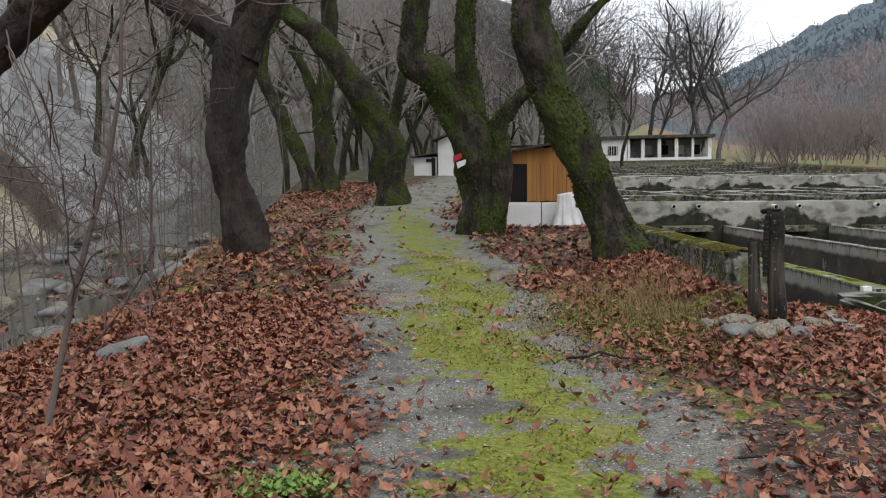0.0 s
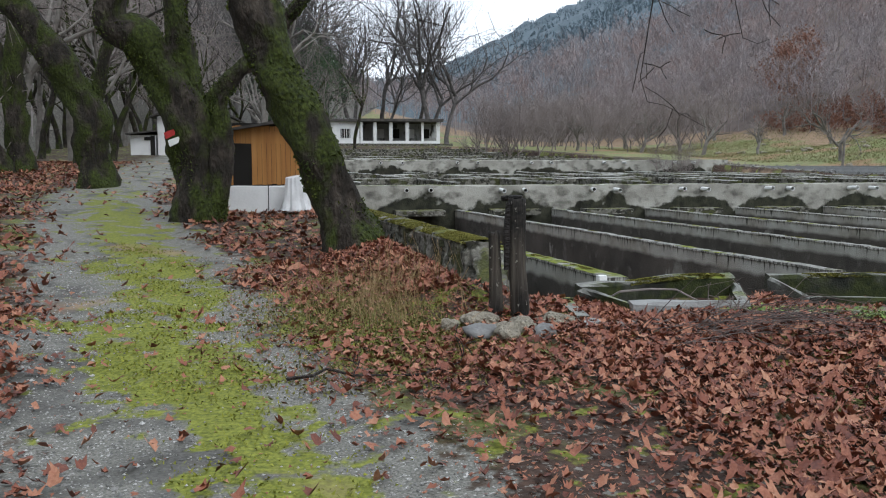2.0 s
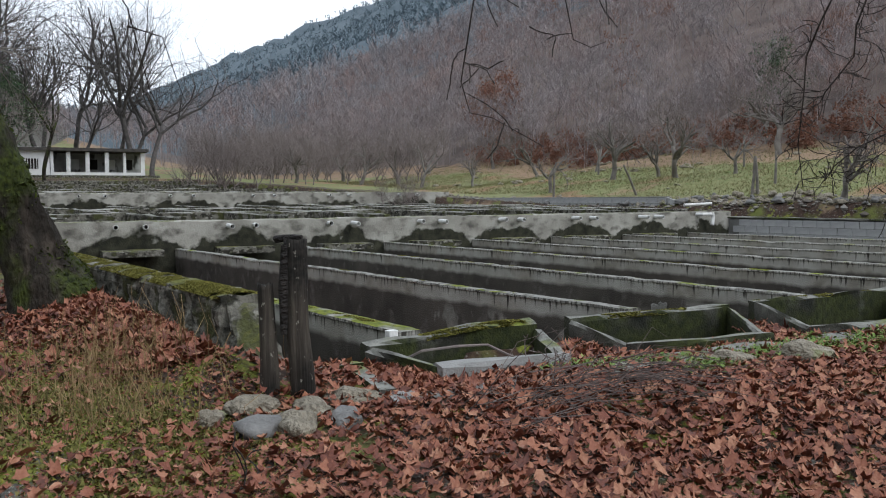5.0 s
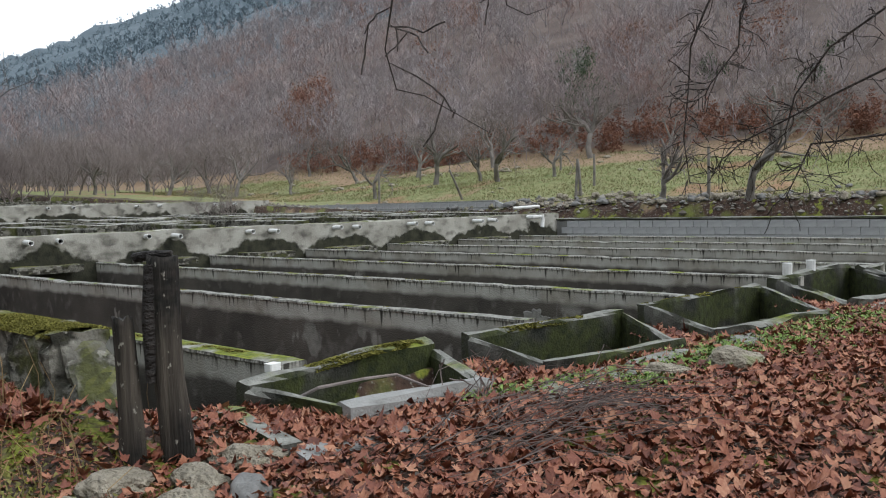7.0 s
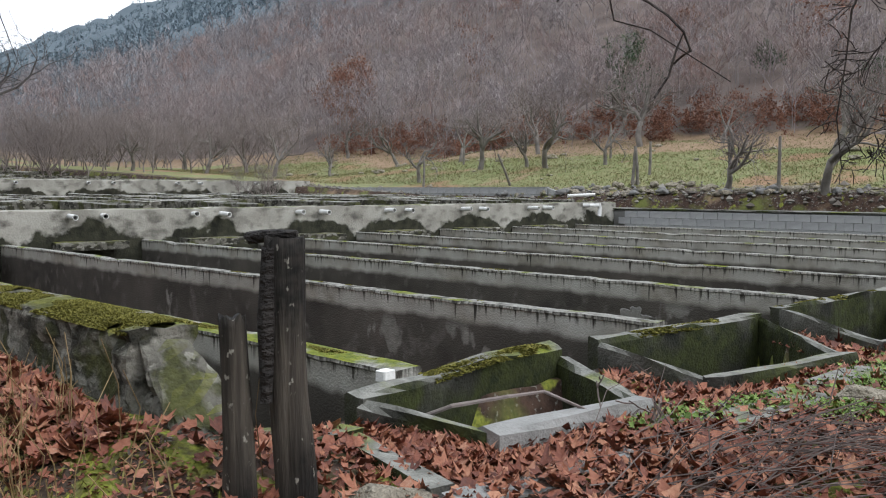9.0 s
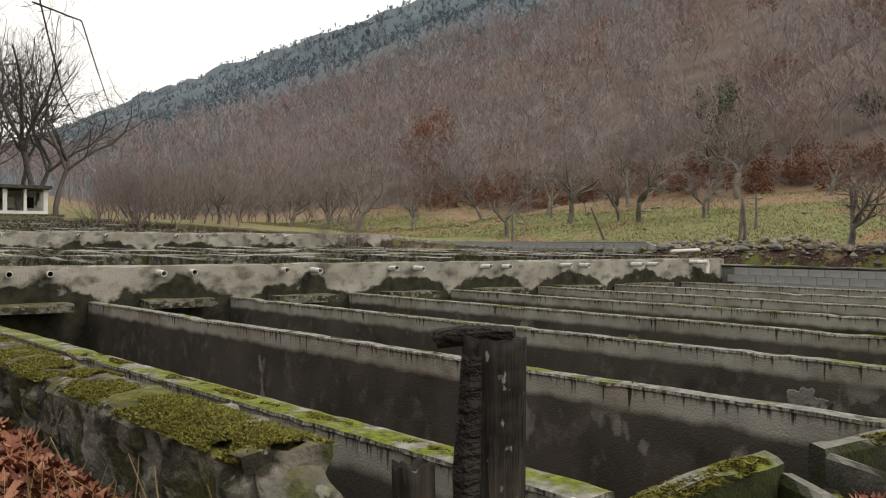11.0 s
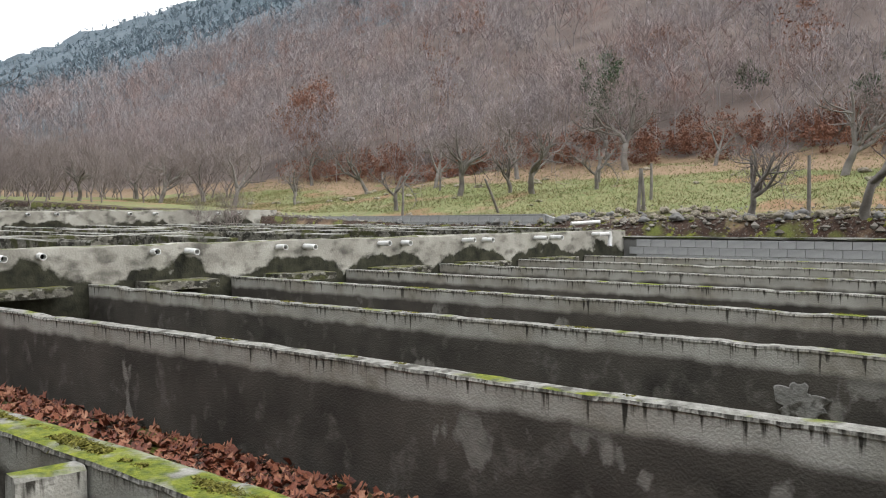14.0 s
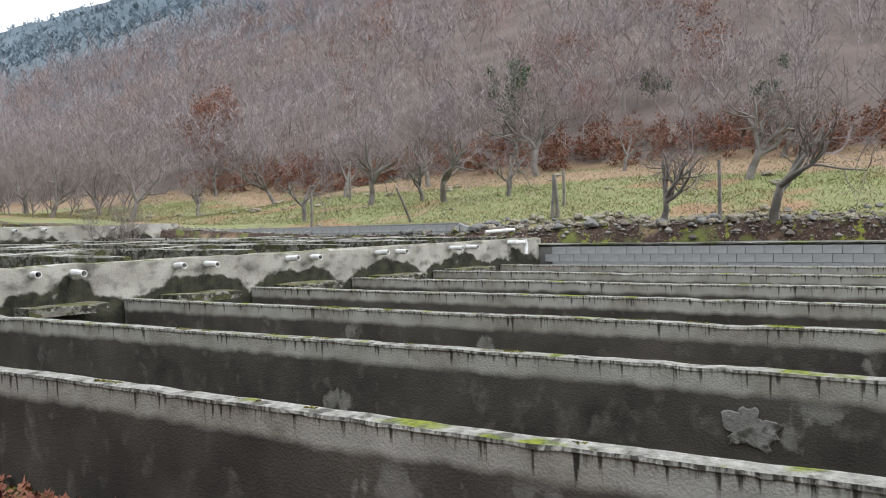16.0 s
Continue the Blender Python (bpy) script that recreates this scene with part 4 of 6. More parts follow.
def plane_tree(name, at, stems, label, seed, wood, tips=0, side_twigs=0):
    """An old plane tree from its stems: each a list of points and of radii."""
    e = empty(name, at, label, "tree", "old trees along the track")
    o = Vector(at)
    rng = random.Random(seed)
    crown, limbs, tufts = Geo(), Geo(), []
    for i, (pts, rad) in enumerate(stems):
        g = Geo()
        fp, fr = [], []
        v = [Vector(p) - o for p in pts]
        for j in range(len(v) - 1):
            a, b, c, dd = v[max(j - 1, 0)], v[j], v[j + 1], v[min(j + 2, len(v) - 1)]
            for s in range(9):
                t = s / 9
                q = 0.5 * (2 * b + (c - a) * t + (2 * a - 5 * b + 4 * c - dd) * t * t + (3 * b - a - 3 * c + dd) * t ** 3)
                fp.append(q)
                fr.append(rad[j] + (rad[j + 1] - rad[j]) * t)
        fp.append(v[-1])
        fr.append(rad[-1])
        g.tube(fp, fr, 26, 0.42)
        g.v = [tuple(Vector(p) + Vector((noise.noise(Vector(p) * 9 + o), noise.noise(Vector(p) * 9 + o + Vector((7, 3, 1))), 0)) * 0.028 + Vector((noise.noise(Vector((p[0] * 22, p[1] * 22, p[2] * 7))), noise.noise(Vector((p[1] * 22, p[2] * 7, p[0] * 22))), 0)) * 0.016) for p in g.v]
        if wood is bark_moss:
            tufts.append(g)
        part("trunk" if i == 0 else "stem", g, wood, e, smooth=True)
        end = (v[-1] - v[-2]).normalized()
        for k in range(tips if pts[-1][2] > 2.0 else 0):
            a = rng.uniform(0, 6.28)
            grow(limbs, crown, rng, v[-1] - end * 0.2 * k, (end + Vector((math.cos(a), math.sin(a), 0.3)) * 0.7), 2.2, rad[-1] * 0.55, 3, 0.35, 0.1)
        for k in range(side_twigs if pts[-1][2] > 2.0 else 0):
            j = rng.randint(len(v) // 2, len(v) - 1)
            a = rng.uniform(0, 6.28)
            grow(limbs, crown, rng, v[j], Vector((math.cos(a), math.sin(a), 0.35)), rng.uniform(0.9, 1.8), rng.uniform(0.025, 0.05), 2, 0.45, 0.05)
    if tufts:
        moss = Geo()
        for g in tufts:
            for fc in g.f:
                if len(fc) != 4:
                    continue
                q = [Vector(g.v[i]) for i in fc]
                mid = (q[0] + q[2]) / 2
                nrm = (q[2] - q[0]).cross(q[3] - q[1]).normalized()
                if noise.noise(mid * 1.5 + o) + 0.35 * nrm.z + 0.25 * noise.noise(mid * 5) < 0.02:
                    continue
                for k in range(rng.randint(2, 4)):
                    a, bb = rng.random(), rng.random()
                    p = q[0].lerp(q[1], a).lerp(q[3].lerp(q[2], a), bb)
                    s = Vector((rng.gauss(0, 1), rng.gauss(0, 1), rng.gauss(0, 1))) * 0.016
                    w = s.cross(nrm)
                    tip = nrm * rng.uniform(0.012, 0.04) * (1 if nrm.dot(mid - (q[0] + q[2]) / 2 + nrm) > 0 else -1)
                    moss.add([tuple(p - s), tuple(p + s), tuple(p + tip + Vector((0, 0, -0.01))), tuple(p - tip)], [(0, 1, 2), (0, 1, 3)])
        tagged(part("moss_coat", moss, moss_fuzz, e, "soft dark green moss"), kind="stuff")
    if limbs.v:
        tagged(part("branchwork", limbs, wood, e, smooth=True), kind="stuff")
    if crown.v:
        tagged(part("crown", crown, twig, e), kind="stuff")
    return e


T1 = plane_tree("plane_tree", (-2.02, 3.3, -0.1), [
    ([(-1.98, 3.3, -0.35), (-2.02, 3.3, 0.0), (-2.19, 3.3, 0.45), (-2.46, 3.3, 1.26), (-2.81, 3.3, 1.99), (-3.13, 3.3, 2.72), (-3.29, 3.3, 3.36), (-3.25, 3.3, 4.07), (-3.11, 3.3, 4.92)],
     [0.62, 0.46, 0.31, 0.32, 0.30, 0.30, 0.30, 0.28, 0.24]),
    ([(-2.2, 3.3, 0.35), (-1.80, 3.15, 0.12), (-1.62, 3.05, -0.12), (-1.55, 3.0, -0.35)], [0.22, 0.20, 0.16, 0.12]),
], "leaning old plane tree, its trunk covered in green moss", 5, bark_moss, 3)
T2 = plane_tree("plane_tree", (-4.55, 7.0, 0.1), [
    ([(-4.56, 7.0, -0.2), (-4.56, 7.0, 0.13), (-4.54, 7.0, 0.89), (-4.56, 7.0, 1.53), (-4.91, 7.0, 2.5), (-5.34, 7.0, 3.15), (-5.82, 7.0, 3.51), (-5.73, 7.0, 4.23), (-5.6, 7.0, 5.27), (-5.64, 7.0, 6.31)],
     [0.52, 0.43, 0.36, 0.38, 0.34, 0.33, 0.27, 0.24, 0.22, 0.18]),
    ([(-4.52, 7.1, 1.4), (-4.62, 7.1, 2.5), (-4.77, 7.1, 3.57), (-4.76, 7.1, 4.62), (-4.69, 7.1, 5.45), (-4.47, 7.1, 6.47)], [0.26, 0.22, 0.20, 0.18, 0.16, 0.12]),
    ([(-4.25, 6.95, -0.1), (-4.2, 6.95, 0.5), (-4.13, 7.0, 1.31), (-4.18, 7.0, 2.06), (-3.91, 7.0, 2.58), (-3.33, 7.0, 3.19), (-2.8, 7.0, 3.79), (-2.29, 7.0, 4.38), (-1.69, 7.0, 4.85)], [0.22, 0.19, 0.21, 0.20, 0.14, 0.11, 0.10, 0.08, 0.06]),
], "old plane tree with three mossy stems and a painted trail mark", 6, bark_moss, 3, 2)
T3 = plane_tree("plane_tree", (-7.9, 14.0, 0.3), [
    ([(-7.85, 14.0, 0.0), (-7.87, 14.0, 0.26), (-7.95, 14.0, 1.11), (-8.0, 14.0, 2.37), (-8.39, 14.0, 3.16), (-9.02, 14.0, 4.11), (-9.65, 14.0, 5.07), (-10.46, 14.0, 5.73), (-11.11, 14.0, 6.38), (-11.91, 14.0, 7.36)],
     [0.62, 0.52, 0.40, 0.43, 0.40, 0.37, 0.32, 0.28, 0.26, 0.2]),
    ([(-7.89, 14.0, 2.4), (-7.57, 14.0, 3.91), (-7.07, 14.0, 5.27), (-6.74, 14.0, 6.47)], [0.16, 0.13, 0.11, 0.09]),
], "mossy old plane tree leaning over the track", 7, bark_moss, 3, 4)
T4 = plane_tree("plane_tree", (-7.6, 3.2, 0.1), [
    ([(-7.55, 3.2, -0.5), (-7.6, 3.2, 0.10), (-7.72, 3.2, 0.56), (-7.8, 3.2, 0.99), (-7.9, 3.2, 1.43), (-7.93, 3.2, 1.85), (-7.86, 3.2, 2.28), (-7.7, 3.2, 3.12), (-7.65, 3.2, 3.5)],
     [0.42, 0.33, 0.29, 0.285, 0.30, 0.29, 0.29, 0.30, 0.26]),
    ([(-7.7, 3.2, 3.1), (-8.05, 3.2, 3.55), (-8.49, 3.2, 3.83), (-8.95, 3.2, 4.1), (-9.67, 3.2, 4.7), (-10.4, 3.3, 5.6)], [0.26, 0.22, 0.20, 0.19, 0.17, 0.12]),
    ([(-7.61, 3.2, 3.15), (-7.32, 3.2, 3.69), (-7.13, 3.2, 4.09), (-7.03, 3.2, 4.9), (-6.9, 3.2, 6.0)], [0.28, 0.25, 0.23, 0.21, 0.16]),
], "dark smooth-barked plane tree forking above the stream bank", 8, bark_dark, 2)
plane_tree("plane_tree", (-12.2, 20.0, 0.6), [
    ([(-12.1, 20.0, 0.0), (-12.15, 20.0, 0.57), (-12.48, 20.0, 1.75), (-12.97, 20.0, 2.96), (-13.47, 20.0, 3.98), (-13.97, 20.0, 5.2), (-13.82, 20.0, 6.59)], [0.45, 0.36, 0.28, 0.27, 0.24, 0.22, 0.16]),
], "mossy plane tree leaning towards the stream", 9, bark_moss, 3, 4)
plane_tree("plane_tree", (-11.8, 20.5, 0.6), [
    ([(-11.75, 20.5, 0.0), (-11.78, 20.5, 0.55), (-11.87, 20.5, 2.15), (-11.92, 20.5, 3.58), (-11.73, 20.5, 5.78), (-11.6, 20.5, 7.77), (-12.02, 20.5, 9.37)], [0.5, 0.40, 0.34, 0.34, 0.3, 0.25, 0.18]),
    ([(-11.91, 20.5, 3.7), (-12.45, 20.5, 5.01), (-12.96, 20.5, 6.03), (-13.79, 20.5, 7.07)], [0.22, 0.18, 0.15, 0.11]),
], "upright mossy plane tree with a forked crown", 10, bark_moss, 3, 4)
plane_tree("plane_tree", (-7.3, -3.8, -0.8), [
    ([(-7.4, -3.8, -1.2), (-7.34, -3.8, -0.3), (-7.12, -3.8, 0.84), (-6.79, -3.8, 1.69), (-6.38, -3.8, 2.10), (-6.11, -3.8, 2.36), (-5.85, -3.8, 2.62), (-5.5, -3.8, 3.3)], [0.30, 0.24, 0.19, 0.16, 0.125, 0.115, 0.11, 0.08]),
], "dark leaning tree at the water's edge", 11, bark_dark, 1)
# trail mark painted on the trunk
e = empty("trail_mark", (-4.86, 6.66, 1.58), "white and red trail mark painted on the trunk", "trail mark")
for nm, m, dz, dx in (("red_band", red_paint, 0.075, -0.02), ("white_band", white_paint, -0.05, 0.04)):
    g = Geo()
    for a in range(7):
        t = radians(-42 + 14 * a)
        for h in (0.055, -0.055):
            g.v.append((dx + math.sin(t) * 0.15 * (1 - 0.3 * (h < 0)), -math.cos(t) * 0.06 + 0.04, dz + h + 0.35 * math.sin(t) * 0.15))
    for a in range(6):
        g.f.append((2 * a, 2 * a + 1, 2 * a + 3, 2 * a + 2))
    part(nm, g, m, e)

# trees of the wood beyond the track
rngw = random.Random(12)
wood_trees = [bare_tree((0, 0, 0), 11, 0.17, 40 + i, "tall bare tree in the wood by the track", "wood beside the track", bark_moss if i % 2 else grey_bark, (rngw.uniform(-0.2, 0.2), 0), 4, 0.4, (3, 4)) for i in range(4)]
spots = []
for k in range(90):
    y = rngw.uniform(22, 75)
    x = rngw.uniform(float(edge_left(y)) - (12 if y > 42 else 2), -4 - 0.05 * y) if k % 5 else rngw.uniform(-2 - 0.1 * y, 1)
    if abs(x - float(path_mid(y))) < 2.2 or (x > -4.8 and y < 60) or (-14 < x < -7 and 32 < y < 42):
        continue
    spots.append((x, y))
for k in range(8):
    y = rngw.uniform(22, 34)
    x = float(edge_left(y)) - rngw.uniform(4.5, 14)
    spots.append((x, y))
for i, (x, y) in enumerate(spots):
    m = pose(x, y, land_at(x, y) - 0.05, 0, 0, rngw.uniform(0, 360)) @ Matrix.Scale(rngw.uniform(0.7, 1.15), 4)
    if i < 4:
        wood_trees[i].matrix_basis = m
    else:
        c = copy_thing(wood_trees[i % 4], m)
        c.scale = m.to_scale()
# tall trees behind the roofless building
tall = [bare_tree((0, 0, 0), 25, 0.26, 70 + i, "very tall bare tree behind the ruined building", "tall trees upstream", tall_twig, (0, 0), 4, 0.26, (5, 6), 0.72, 0.2, 0.4, tall_twig) for i in range(3)]
for i in range(26):
    x, y = rngw.uniform(-14, 12) if i % 3 else rngw.uniform(-24, -4), rngw.uniform(74, 120)
    if 56 < y < 86 and x > -3:
        y += 16
    m = pose(x, y, land_at(x, y), 0, 0, rngw.uniform(0, 360)) @ Matrix.Scale(rngw.uniform(0.75, 1.25), 4)
    c = tall[i] if i < 3 else copy_thing(tall[i % 3], m)
    c.matrix_basis = m
    c.scale = m.to_scale()

# orchard on the meadow
orch = [bare_tree((0, 0, 0), 4.3, 0.115, 90 + i, "bare fruit tree with spreading branches on the meadow", "orchard trees", grey_bark, (rngw.uniform(-0.25, 0.25), rngw.uniform(-0.2, 0.2)), 4, 0.24, (4, 5), 0.85, 0.26, 0.55) for i in range(5)]
places = [(20.4, 40.6, 1.1), (22.0, 36.9, 0.8), (25.5, 35.3, 1.0), (19.2, 25.0, 0.8), (23.2, 25.6, 1.15), (32.9, 33.0, 1.2), (24.3, 23.7, 0.8), (23.6, 21.8, 1.1), (24.7, 19.5, 0.75), (31.2, 22.9, 1.45), (31.2, 18.3, 0.75),
          (27.6, 11.4, 1.2), (19.3, 7.4, 1.05), (28.4, 45.2, 1.0), (31.5, 48.2, 1.0), (22.1, 47.5, 1.1), (18.6, 46.0, 1.1), (26.7, 52.0, 1.2), (20.9, 55.0, 1.2), (15.5, 50.0, 1.1), (29.3, 28.0, 1.1), (33.8, 12.5, 1.0), (30.5, 6.5, 1.1), (24.5, 3.0, 1.0), (34.2, 26.2, 1.1), (26.0, 30.5, 0.9), (19.0, 10.2, 0.8)]
for i, (x, y, s) in enumerate(places):
    m = pose(x, y, land_at(x, y), 0, 0, rngw.uniform(0, 360)) @ Matrix.Scale(s, 4)
    c = orch[i] if i < 5 else copy_thing(orch[i % 5], m)
    c.matrix_basis = m
    c.scale = m.to_scale()
# thicket of young trees upstream
thick = [bare_tree((0, 0, 0), 5.5, 0.05, 120 + i, "thin bare young tree in a reddish thicket", "thicket upstream", twig, (0, 0), 4, 0.12, (4, 5), 0.5, 0.4) for i in range(3)]
for i in range(80):
    y = rngw.uniform(46, 78)
    x = rngw.uniform(8, 24) - (y - 46) * 0.05
    if y > 60 and x < 13:
        x += 9
    m = pose(x, y, land_at(x, y), 0, 0, rngw.uniform(0, 360)) @ Matrix.Scale(rngw.uniform(0.7, 1.2), 4)
    c = thick[i] if i < 3 else copy_thing(thick[i % 3], m)
    c.matrix_basis = m
    c.scale = m.to_scale()
# saplings that stand in the upper tanks
for i, (x, y) in enumerate(((12.6, 26.5), (13.1, 27.0), (12.1, 26.9))):
    m = pose(x, y, 0.12, 0, 0, 50 * i) @ Matrix.Scale(0.55, 4)
    c = copy_thing(thick[i], m)
    c.scale = m.to_scale()
# saplings by the stream
def sapling(pts, rad, seed, n=14):
    e = empty("sapling", pts[0], "thin bare sapling on the stream bank", "sapling", "stream bank saplings")
    rng = random.Random(seed)
    o = Vector(pts[0])
    v = [Vector(p) - o for p in pts]
    g, f = Geo(), Geo()
    g.tube(v, [rad * (1 - 0.75 * i / (len(v) - 1)) for i in range(len(v))], 7, 0.1)
    for k in range(n):
        j = rng.randint(1, len(v) - 1)
        q = v[j - 1].lerp(v[j], rng.random())
        a = rng.uniform(0, 6.28)
        grow(f, f, rng, q, Vector((math.cos(a), math.sin(a), 0.7)), rng.uniform(0.5, 1.2), rad * 0.35, 2, 0.3, 0.1, (2, 3), near=True)
    part("stem", g, brush_bark, e, smooth=True)
    tagged(part("twig_spray", f, brush_bark, e), kind="stuff")


sapling([(-5.63, -4.6, -0.35), (-5.39, -4.6, 0.56), (-5.14, -4.6, 1.3), (-5.04, -4.6, 1.73), (-5.02, -4.6, 2.13), (-5.02, -4.6, 2.8)], 0.021, 1, 8)
sapling([(-6.95, -1.0, -0.3), (-6.91, -1.0, 0.25), (-6.86, -1.0, 1.35), (-6.84, -1.0, 2.2), (-6.78, -1.0, 3.6)], 0.018, 2, 12)
for k in range(54):
    y = rngw.uniform(-4.0, 16)
    x = float(edge_left(y)) - rngw.uniform(-0.1, 6.0)
    z = land_at(x, y)
    h = rngw.uniform(1.6, 4.5)
    a, b = rngw.uniform(-0.3, 0.3), rngw.uniform(-0.2, 0.2)
    sapling([(x, y, z - 0.1), (x + a * 0.3, y + b * 0.3, z + h * 0.35), (x + a * 0.8, y + b, z + h * 0.7), (x + a, y + b * 1.4, z + h)], rngw.uniform(0.007, 0.017), 200 + k, 9)


# hanging boughs overhead
def bough(pts, rad, seed, n, label="thin bare bough hanging over the tanks"):
    e = empty("hanging_bough", pts[0], label, "branch", "hanging boughs")
    rng = random.Random(seed)
    o = Vector(pts[0])
    v = [Vector(p) - o for p in pts]
    g, f = Geo(), Geo()
    g.tube(v, [rad * (1 - 0.7 * i / (len(v) - 1)) for i in range(len(v))], 5, 0.3)
    for k in range(n):
        j = rng.randint(1, len(v) - 1)
        q = v[j - 1].lerp(v[j], rng.random())
        a = rng.uniform(0, 6.28)
        grow(f, f, rng, q, Vector((math.cos(a), math.sin(a) * 0.5, -0.2)), rng.uniform(0.12, 0.4), rad * 0.3, 1, 0.4, 0.0, (1, 2), near=True)
    part("bough", g, bark_dark, e)
    tagged(part("twig_spray", f, bark_dark, e), kind="stuff")


bough([(-1.7, 7.0, 4.85), (-1.1, 7.8, 4.7), (-0.55, 8.6, 4.2), (-0.30, 9.2, 3.6), (-0.12, 9.4, 3.0), (0.06, 9.5, 2.68), (0.55, 9.6, 2.55)], 0.016, 1, 12)
bough([(-0.5, 9.1, 4.0), (0.1, 9.3, 3.9), (0.3, 9.35, 3.3), (0.5, 9.4, 2.75)], 0.014, 2, 5)
bough([(-0.3, -2.1, 3.1), (0.0, -1.84, 2.6), (-0.01, -1.72, 2.25), (-0.03, -1.65, 1.94), (-0.04, -1.62, 1.8), (0.02, -1.62, 1.62), (0.13, -1.69, 1.59), (0.39, -1.84, 1.42)], 0.007, 3, 5)
bough([(0.5, -1.7, 3.0), (0.64, -1.64, 2.61), (0.71, -1.61, 2.35), (0.78, -1.6, 2.11), (0.87, -1.66, 2.06), (0.94, -1.72, 2.09)], 0.006, 4, 3)

for k, pts in enumerate((
        [(6.6, -3.0, 3.0), (5.6, -1.9, 2.3), (5.25, -1.24, 1.95), (5.15, -0.96, 1.8), (4.95, -0.55, 1.58), (4.87, -0.37, 1.41), (4.83, -0.29, 1.26)],
        [(5.4, -1.6, 4.0), (4.75, -0.5, 3.2), (4.65, -0.33, 2.77), (4.64, -0.2, 2.49), (4.67, -0.15, 2.09), (4.69, -0.08, 1.63), (4.73, -0.12, 1.2)],
        [(5.4, -1.6, 4.0), (4.9, -0.75, 3.2), (4.82, -0.61, 2.74), (4.85, -0.57, 2.45), (4.77, -0.32, 2.13), (4.76, -0.27, 2.03)],
        [(6.6, -3.0, 3.6), (5.5, -1.8, 2.8), (5.2, -1.26, 2.38), (5.13, -0.97, 1.98), (5.12, -0.88, 1.64), (4.97, -0.54, 1.35)],
        [(6.6, -3.0, 2.3), (5.6, -1.7, 1.6), (5.29, -1.23, 1.54), (5.22, -1.08, 1.53), (5.18, -0.95, 1.23), (5.14, -0.87, 1.04)])):
    bough(pts, 0.014, 5 + k, 34, "dark bare bough reaching in over the drain")

# ---- buildings ----
def boarded(e, w, h, n, m, origin, name="plank"):
    """Upright boards side by side, along x from the origin."""
    for i in range(n):
        g = Geo()
        bw = w / n
        jit = (rngw.uniform(-0.003, 0.003), rngw.uniform(-0.015, 0.015))
        g.box((origin[0] + bw * (i + 0.5), origin[1] + jit[0], origin[2] + h / 2 + jit[1]), (bw - 0.006, 0.022, h))
        part(name, g, m, e)


e = empty("wooden_shed", (-4.25, 9.0, 0.30), "small orange board shed on a white plinth, doorway open", "shed")
# plinth, body, opening, boards, roof
g = Geo()
g.wall((-0.05, 0.0), (0.78, 0.0), 0.10, -0.3, 0.44, 0.2, 0.006)
part("plinth", g, white_wall, e)
g = Geo()
g.wall((0.80, 0.0), (1.75, 0.0), 0.10, -0.3, 0.44, 0.2, 0.006)
part("plinth", g, white_wall, e)
g = Geo()
g.box((0.85, 0.75, 0.8), (1.7, 1.4, 1.7))
part("body", g, void_shade, e)
boarded(e, 0.12, 1.02, 2, plank, (0.0, -0.01, 0.46))
boarded(e, 1.18, 1.02, 13, plank, (0.50, -0.01, 0.46))
boarded(e, 1.68, 0.34, 18, plank, (0.0, -0.004, 1.25))
# solid panel; the shade of the open doorway is its colour
g = Geo()
g.box((0.31, -0.012, 0.855), (0.38, 0.03, 0.80))
part("doorway", g, void_shade, e, "doorway panel, interior shade in its colour")
for dx in (0.115, 0.505):
    g = Geo()
    g.box((dx, -0.03, 0.86), (0.03, 0.03, 0.82))
    part("door_jamb", g, plank, e)
g = Geo()
k = [(-0.12, -0.22, 1.46), (1.85, -0.22, 1.78), (1.85, 1.6, 1.78), (-0.12, 1.6, 1.46)]
g.add(k + [(a, b, c + 0.05) for a, b, c in k], [(3, 2, 1, 0), (4, 5, 6, 7), (0, 1, 5, 4), (1, 2, 6, 5), (2, 3, 7, 6), (3, 0, 4, 7)])
part("roof", g, roof_dark, e, "dark sloping roof")
# white sheeted heap beside the shed
g = Geo()
for r in range(9):
    f = r / 8
    for s in range(28):
        t = 2 * math.pi * s / 28
        k = (1 + 0.10 * (1 - f) * math.sin(7 * t + 2 * f) + 0.04 * math.sin(13 * t)) * (abs(math.cos(t)) ** 3 + abs(math.sin(t)) ** 3) ** (-1 / 3)
        w = 0.23 - 0.07 * f + 0.05 * (1 - f) ** 3
        g.v.append((math.cos(t) * w * k - 0.03 * f, math.sin(t) * w * 0.8 * k, 0.64 * f * (1 + 0.05 * math.sin(t + 1))))
for r in range(8):
    for s in range(28):
        g.f.append((r * 28 + s, r * 28 + (s + 1) % 28, (r + 1) * 28 + (s + 1) % 28, (r + 1) * 28 + s))
g.f.append(tuple(8 * 28 + s for s in range(28)))
e = thing("draped_sheet", g, white_bag, "white plastic sheet draped over a stack by the shed", "covered stack")
e.location = (-2.92, 8.58, 0.28)

